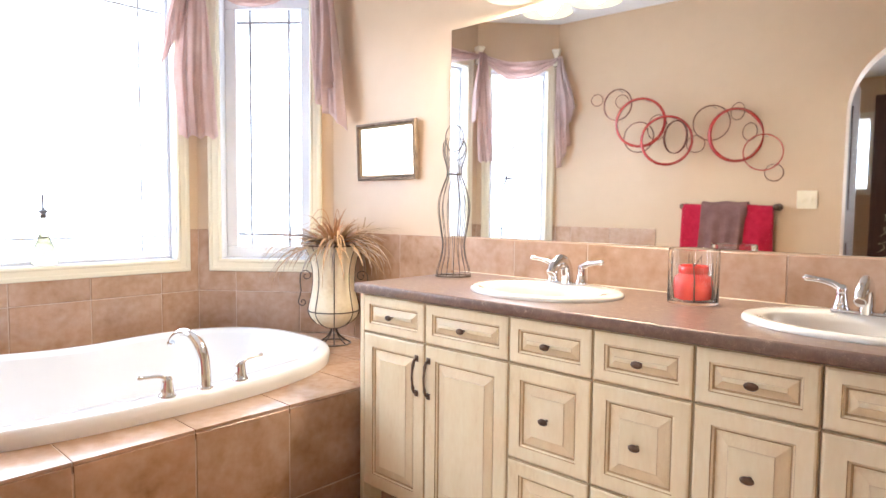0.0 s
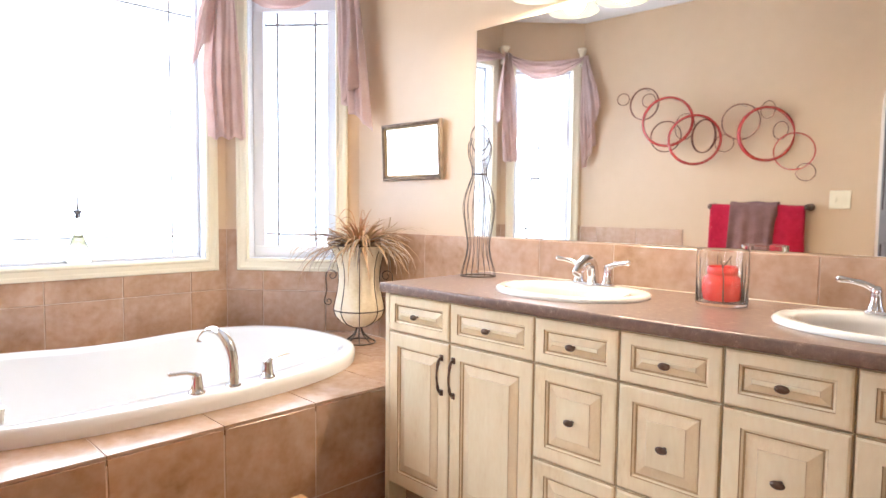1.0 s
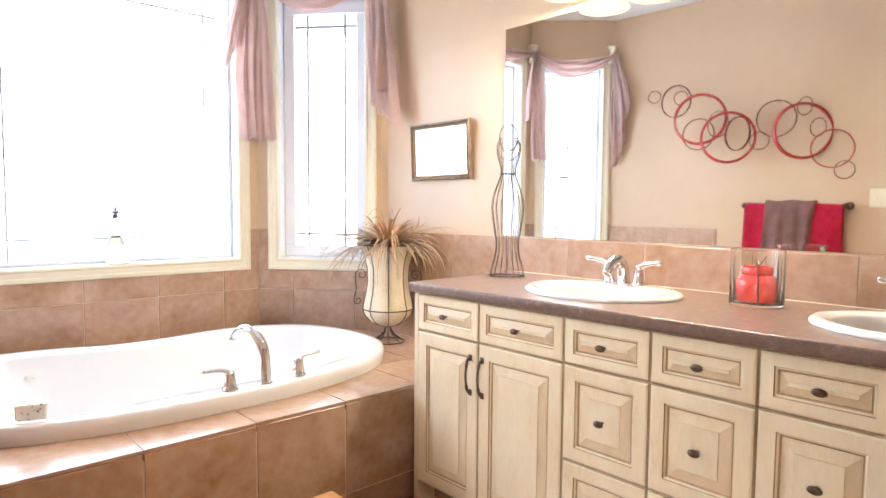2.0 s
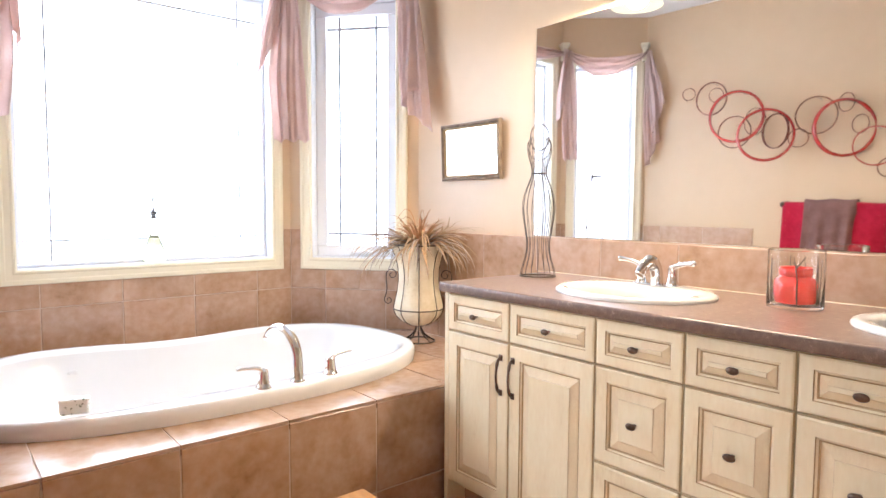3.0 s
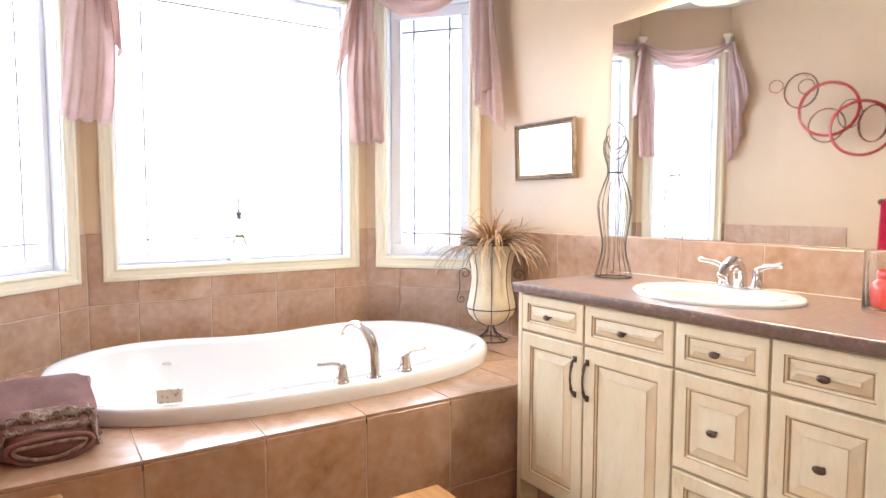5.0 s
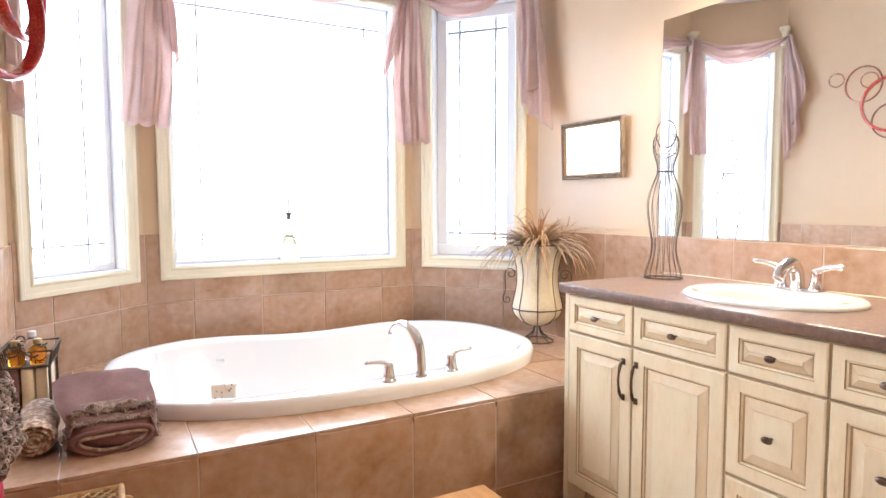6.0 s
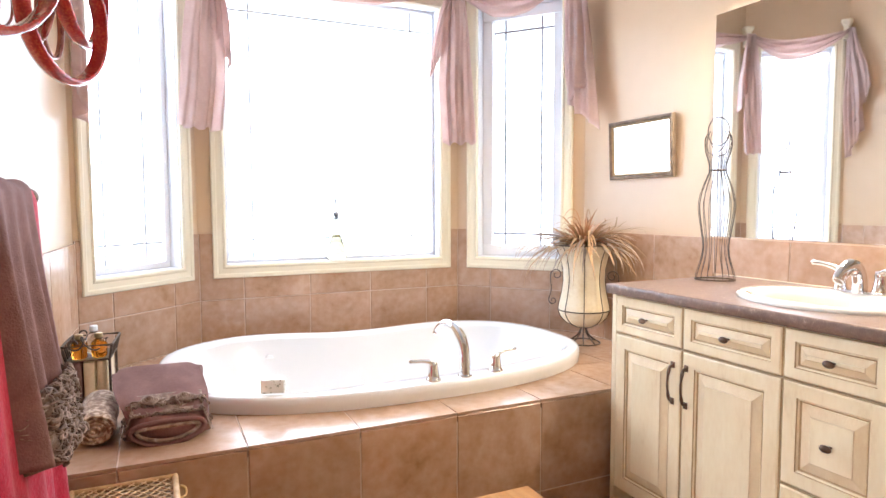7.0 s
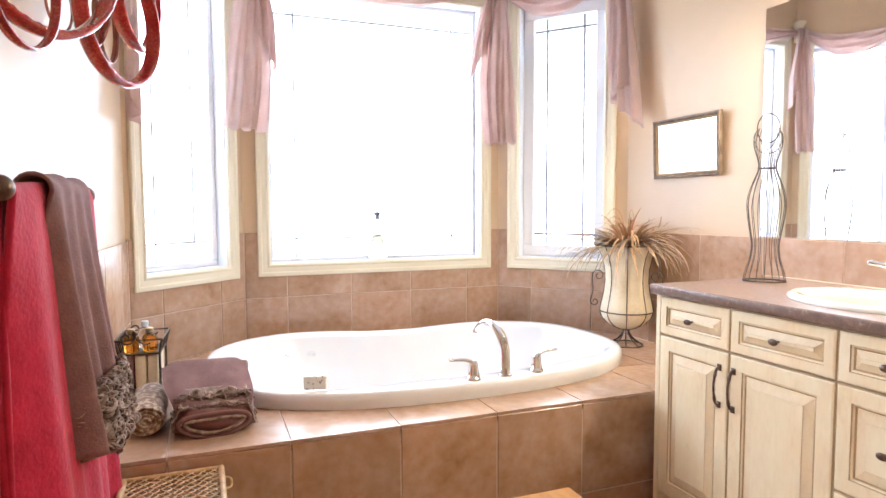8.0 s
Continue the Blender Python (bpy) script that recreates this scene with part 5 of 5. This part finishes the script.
cloth_grid("ribbon_band", fold_band, 50, 14, FRINGE, fold, "taupe ribbon band", 0.002)
curls(fold, "ruffle", 150, lambda u, v: on_fold(u, 0.42 + 0.25 * v), 8, "gathered taupe ribbon ruffle", 1.1)
curls(fold, "ruffle", 90, lambda u, v: on_fold(u, 0.02 + 0.10 * v), 9, "gathered taupe ribbon ruffle", 0.6)
for y, s in ((-2.105, 1.0), (-2.01, 1.0)):
    pts = [(-0.180 + s * 0.021 * (1 - i / 46) * math.cos(i * 0.55), y + s * 0.026 * (1 - i / 46) * math.sin(i * 0.55), 0.570 - 0.006 * math.cos(i * 0.55) + 0.0002 * i) for i in range(45)]
    part("rosette", tube(bmesh.new(), pts, 0.0042, 6), FRINGE, fold, "ribbon rosette", 1)

roll = thing("rolled_towel", "rolled brown and cream brocade towel lying on the deck", "towel")
bm = bmesh.new()
RC, RR = (-2.245, 0.509), 0.046
rows = []
for i in range(15):
    x = -0.165 - 0.29 * i / 14
    e = 0.9 if i in (0, 14) else 1.0
    rows.append([(x, RC[0] + 1.15 * e * RR * math.cos(t) * (1 + 0.03 * math.sin(3 * t + i)), max(DECK + 0.002, RC[1] + e * RR * math.sin(t) * (1 + 0.03 * math.cos(2 * t + 0.5 * i)))) for t in [2 * math.pi * k / 32 for k in range(32)]])
loft(bm, rows, True, True, True)
part("roll", bm, BROCADE, roll, "", 60)
pts = [(-0.163, RC[0] + 1.1 * RR * (1 - i / 64) * math.cos(i * 0.4), RC[1] + 0.97 * RR * (1 - i / 64) * math.sin(i * 0.4)) for i in range(60)]
part("roll_edge", tube(bmesh.new(), pts, 0.0038, 6), BROCADE, roll, "spiral edge of the roll", 1)

# ---- iron caddy with bottles ----
CX, CY = -0.72, -2.290
cad = thing("wire_caddy", "dark iron caddy with a flared tray and scrolls", "caddy", at=(CX, CY, DECK), turn=-4)
hw, hd, zt = 0.085, 0.066, 0.150
for sx in (-1, 1):
    for sy in (-1, 1):
        part("post", tube(bmesh.new(), [(sx * hw, sy * hd, 0.002), (sx * hw, sy * hd, zt), (sx * (hw + 0.02), sy * (hd + 0.012), zt + 0.055)], 0.0045, 8), IRON, cad)
for z, a, b in ((0.006, hw, hd), (zt, hw, hd), (zt + 0.055, hw + 0.02, hd + 0.012)):
    part("frame_ring", tube(bmesh.new(), [(-a, -b, z), (a, -b, z), (a, b, z), (-a, b, z)], 0.004, 8, True), IRON, cad)
part("tray", box(bmesh.new(), (-hw, -hd, zt - 0.002), (hw, hd, zt + 0.002)), IRON, cad)
for s in (-1, 1):
    for i in range(7):
        x = -hw + 2 * hw * (i + 0.5) / 7
        part("tray_bar", tube(bmesh.new(), [(x, s * hd, zt), (x * 1.2, s * (hd + 0.012), zt + 0.055)], 0.002, 6), IRON, cad)
    cv = []
    for i in range(40):
        t = i * 0.30
        r = 0.008 + 0.016 * min(1, i / 20)
        cv.append((s * (hw + 0.012), (-0.038 + r * math.cos(t)) if i < 21 else (-0.038 + 0.076 * (i - 20) / 20 + r * math.cos(t) * (1 - (i - 20) / 26)), zt + 0.062 + r * math.sin(t)))
    part("scroll", tube(bmesh.new(), smooth_path(cv, 2), 0.0028, 6), IRON, cad, "iron scroll")
for i, y in enumerate((-0.042, 0.0, 0.042)):
    b = thing("hand_towel", ("dark brown", "cream", "cream")[i] + " hand towel folded upright inside the caddy", "towel", at=(CX + 0.0, CY, DECK), turn=-4)
    part("cloth", box(bmesh.new(), (-hw + 0.012, y - 0.019, 0.011), (hw - 0.008, y + 0.019, zt - 0.004), 0.010), (BROWN_TERRY, PARCHMENT, PARCHMENT)[i], b, "", 40)


def bottle(x, y, h, mat, cap, label):
    b = thing("bottle", label, "bottle", "bottles in the caddy", at=(x, y, DECK + zt + 0.0025))
    part("flask", lathe(bmesh.new(), [(0.021, 0), (0.025, 0.004), (0.026, h * 0.55), (0.022, h * 0.68), (0.011, h * 0.76), (0.010, h * 0.8)], 20), mat, b, "", 50)
    part("cap", lathe(bmesh.new(), [(0.0125, h * 0.8), (0.0135, h * 0.82), (0.0135, h * 0.98), (0.011, h)], 16), cap, b, "", 40)


bottle(CX + 0.045, CY - 0.035, 0.085, AMBER, GOLD, "amber bath oil bottle with a gilt cap")
bottle(CX + 0.04, CY + 0.026, 0.085, AMBER, GOLD, "amber bath oil bottle with a gilt cap")
bottle(CX - 0.03, CY + 0.005, 0.10, CLEAR, VINYL, "clear glass bottle with a white cap")

# ---- the room behind the arch ----
bm = bmesh.new()
for lo, hi in (((-0.3, -5.45, 0), (0.10, -5.3, 2.45)), ((0.10, -5.45, 0), (0.70, -5.3, 1.37)), ((0.10, -5.45, 2.05), (0.70, -5.3, 2.45)), ((0.70, -5.45, 0), (2.0, -5.3, 2.45)), ((2.0, -5.45, 0), (3.1, -5.3, 0.95)), ((2.0, -5.45, 2.1), (3.1, -5.3, 2.45)), ((3.1, -5.45, 0), (3.3, -5.3, 2.45)),
               ((-0.42, -5.45, 0), (-0.301, -2.62, 2.45)), ((3.301, -5.45, 0), (3.42, -2.72, 2.45))):
    box(bm, lo, hi)
hall = finish("hall_wall", bm, PAINT)
tagged(hall, "beige walls of the room behind the arch", "wall", kind="structure")
tagged(finish("hall_floor", boxed((-0.42, -5.45, -0.05), (3.42, -2.751, -0.001)), GROUT), "brown floor behind the arch", "floor", kind="structure")
tagged(finish("hall_ceiling", boxed((-0.42, -5.45, 2.451), (3.42, -2.70, 2.52)), CEILING), "off-white ceiling behind the arch", "ceiling", kind="structure")
# window_5 is out of view, added as the opening for the fill lamp
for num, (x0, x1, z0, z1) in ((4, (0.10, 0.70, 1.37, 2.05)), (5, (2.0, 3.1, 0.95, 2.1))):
    w = thing("window_%d" % num, "bright window with a cream casing in the back room, the wider one added unseen", "window", kind="structure")
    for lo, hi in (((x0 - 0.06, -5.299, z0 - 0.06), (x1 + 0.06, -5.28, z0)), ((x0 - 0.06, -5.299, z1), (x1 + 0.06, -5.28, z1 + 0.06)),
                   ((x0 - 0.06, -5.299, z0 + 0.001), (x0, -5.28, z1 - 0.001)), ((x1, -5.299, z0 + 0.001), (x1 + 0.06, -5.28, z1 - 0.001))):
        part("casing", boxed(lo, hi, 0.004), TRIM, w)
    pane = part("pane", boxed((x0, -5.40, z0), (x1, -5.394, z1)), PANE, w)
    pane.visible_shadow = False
tagged(finish("backdrop_hall", boxed((-1.2, -6.2, 0.0), (4.6, -6.15, 3.2)), DAYLIGHT), "bright daylight outside the back room", "backdrop", kind="structure")
leaf = thing("door_leaf", "dark espresso wooden door standing open behind the arch", "door", at=(0.955, -2.70, 0), turn=-95)
part("panel", box(bmesh.new(), (0.0, -0.02, 0.01), (0.74, 0.02, 2.03), 0.003), DOOR_BROWN, leaf)
for z in (0.25, 1.15):
    part("moulding", box(bmesh.new(), (0.12, 0.0205, z), (0.62, 0.028, z + 0.68), 0.003), DOOR_BROWN, leaf)
wd = thing("wardrobe", "dark espresso wardrobe with pale painted sprays", "wardrobe", at=(0.80, -5.28, 0))
part("carcass", box(bmesh.new(), (0.0, 0.0, 0.0), (0.9, 0.45, 2.2), 0.004), DOOR_BROWN, wd)
for i in range(9):
    bm = tube(bmesh.new(), smooth_path([(0.10 + 0.02 * math.sin(i), 0.452, 0.5 + 0.07 * i), (0.13 + 0.03 * (i % 2), 0.452, 0.53 + 0.07 * i), (0.12 + 0.06 * (i % 2), 0.452, 0.56 + 0.07 * i)], 4), 0.008, 5, flat=0.3)
    part("spray", bm, IVORY, wd, "pale painted spray")

# ---- floor tiles ----
xs = [0.012 + 0.333 * i for i in range(11)]
ys = [-2.44 + 0.333 * i for i in range(8)]
for x0 in xs[:-1]:
    for y0 in ys[:-1]:
        if x0 > 0.05 - 0.333 and not (y0 > -0.5):
            part("tile", box(bmesh.new(), (x0 + 0.003, y0 + 0.003, -0.006), (min(x0 + 0.33, 3.29), y0 + 0.33, 0.0)), FLOOR, floor)
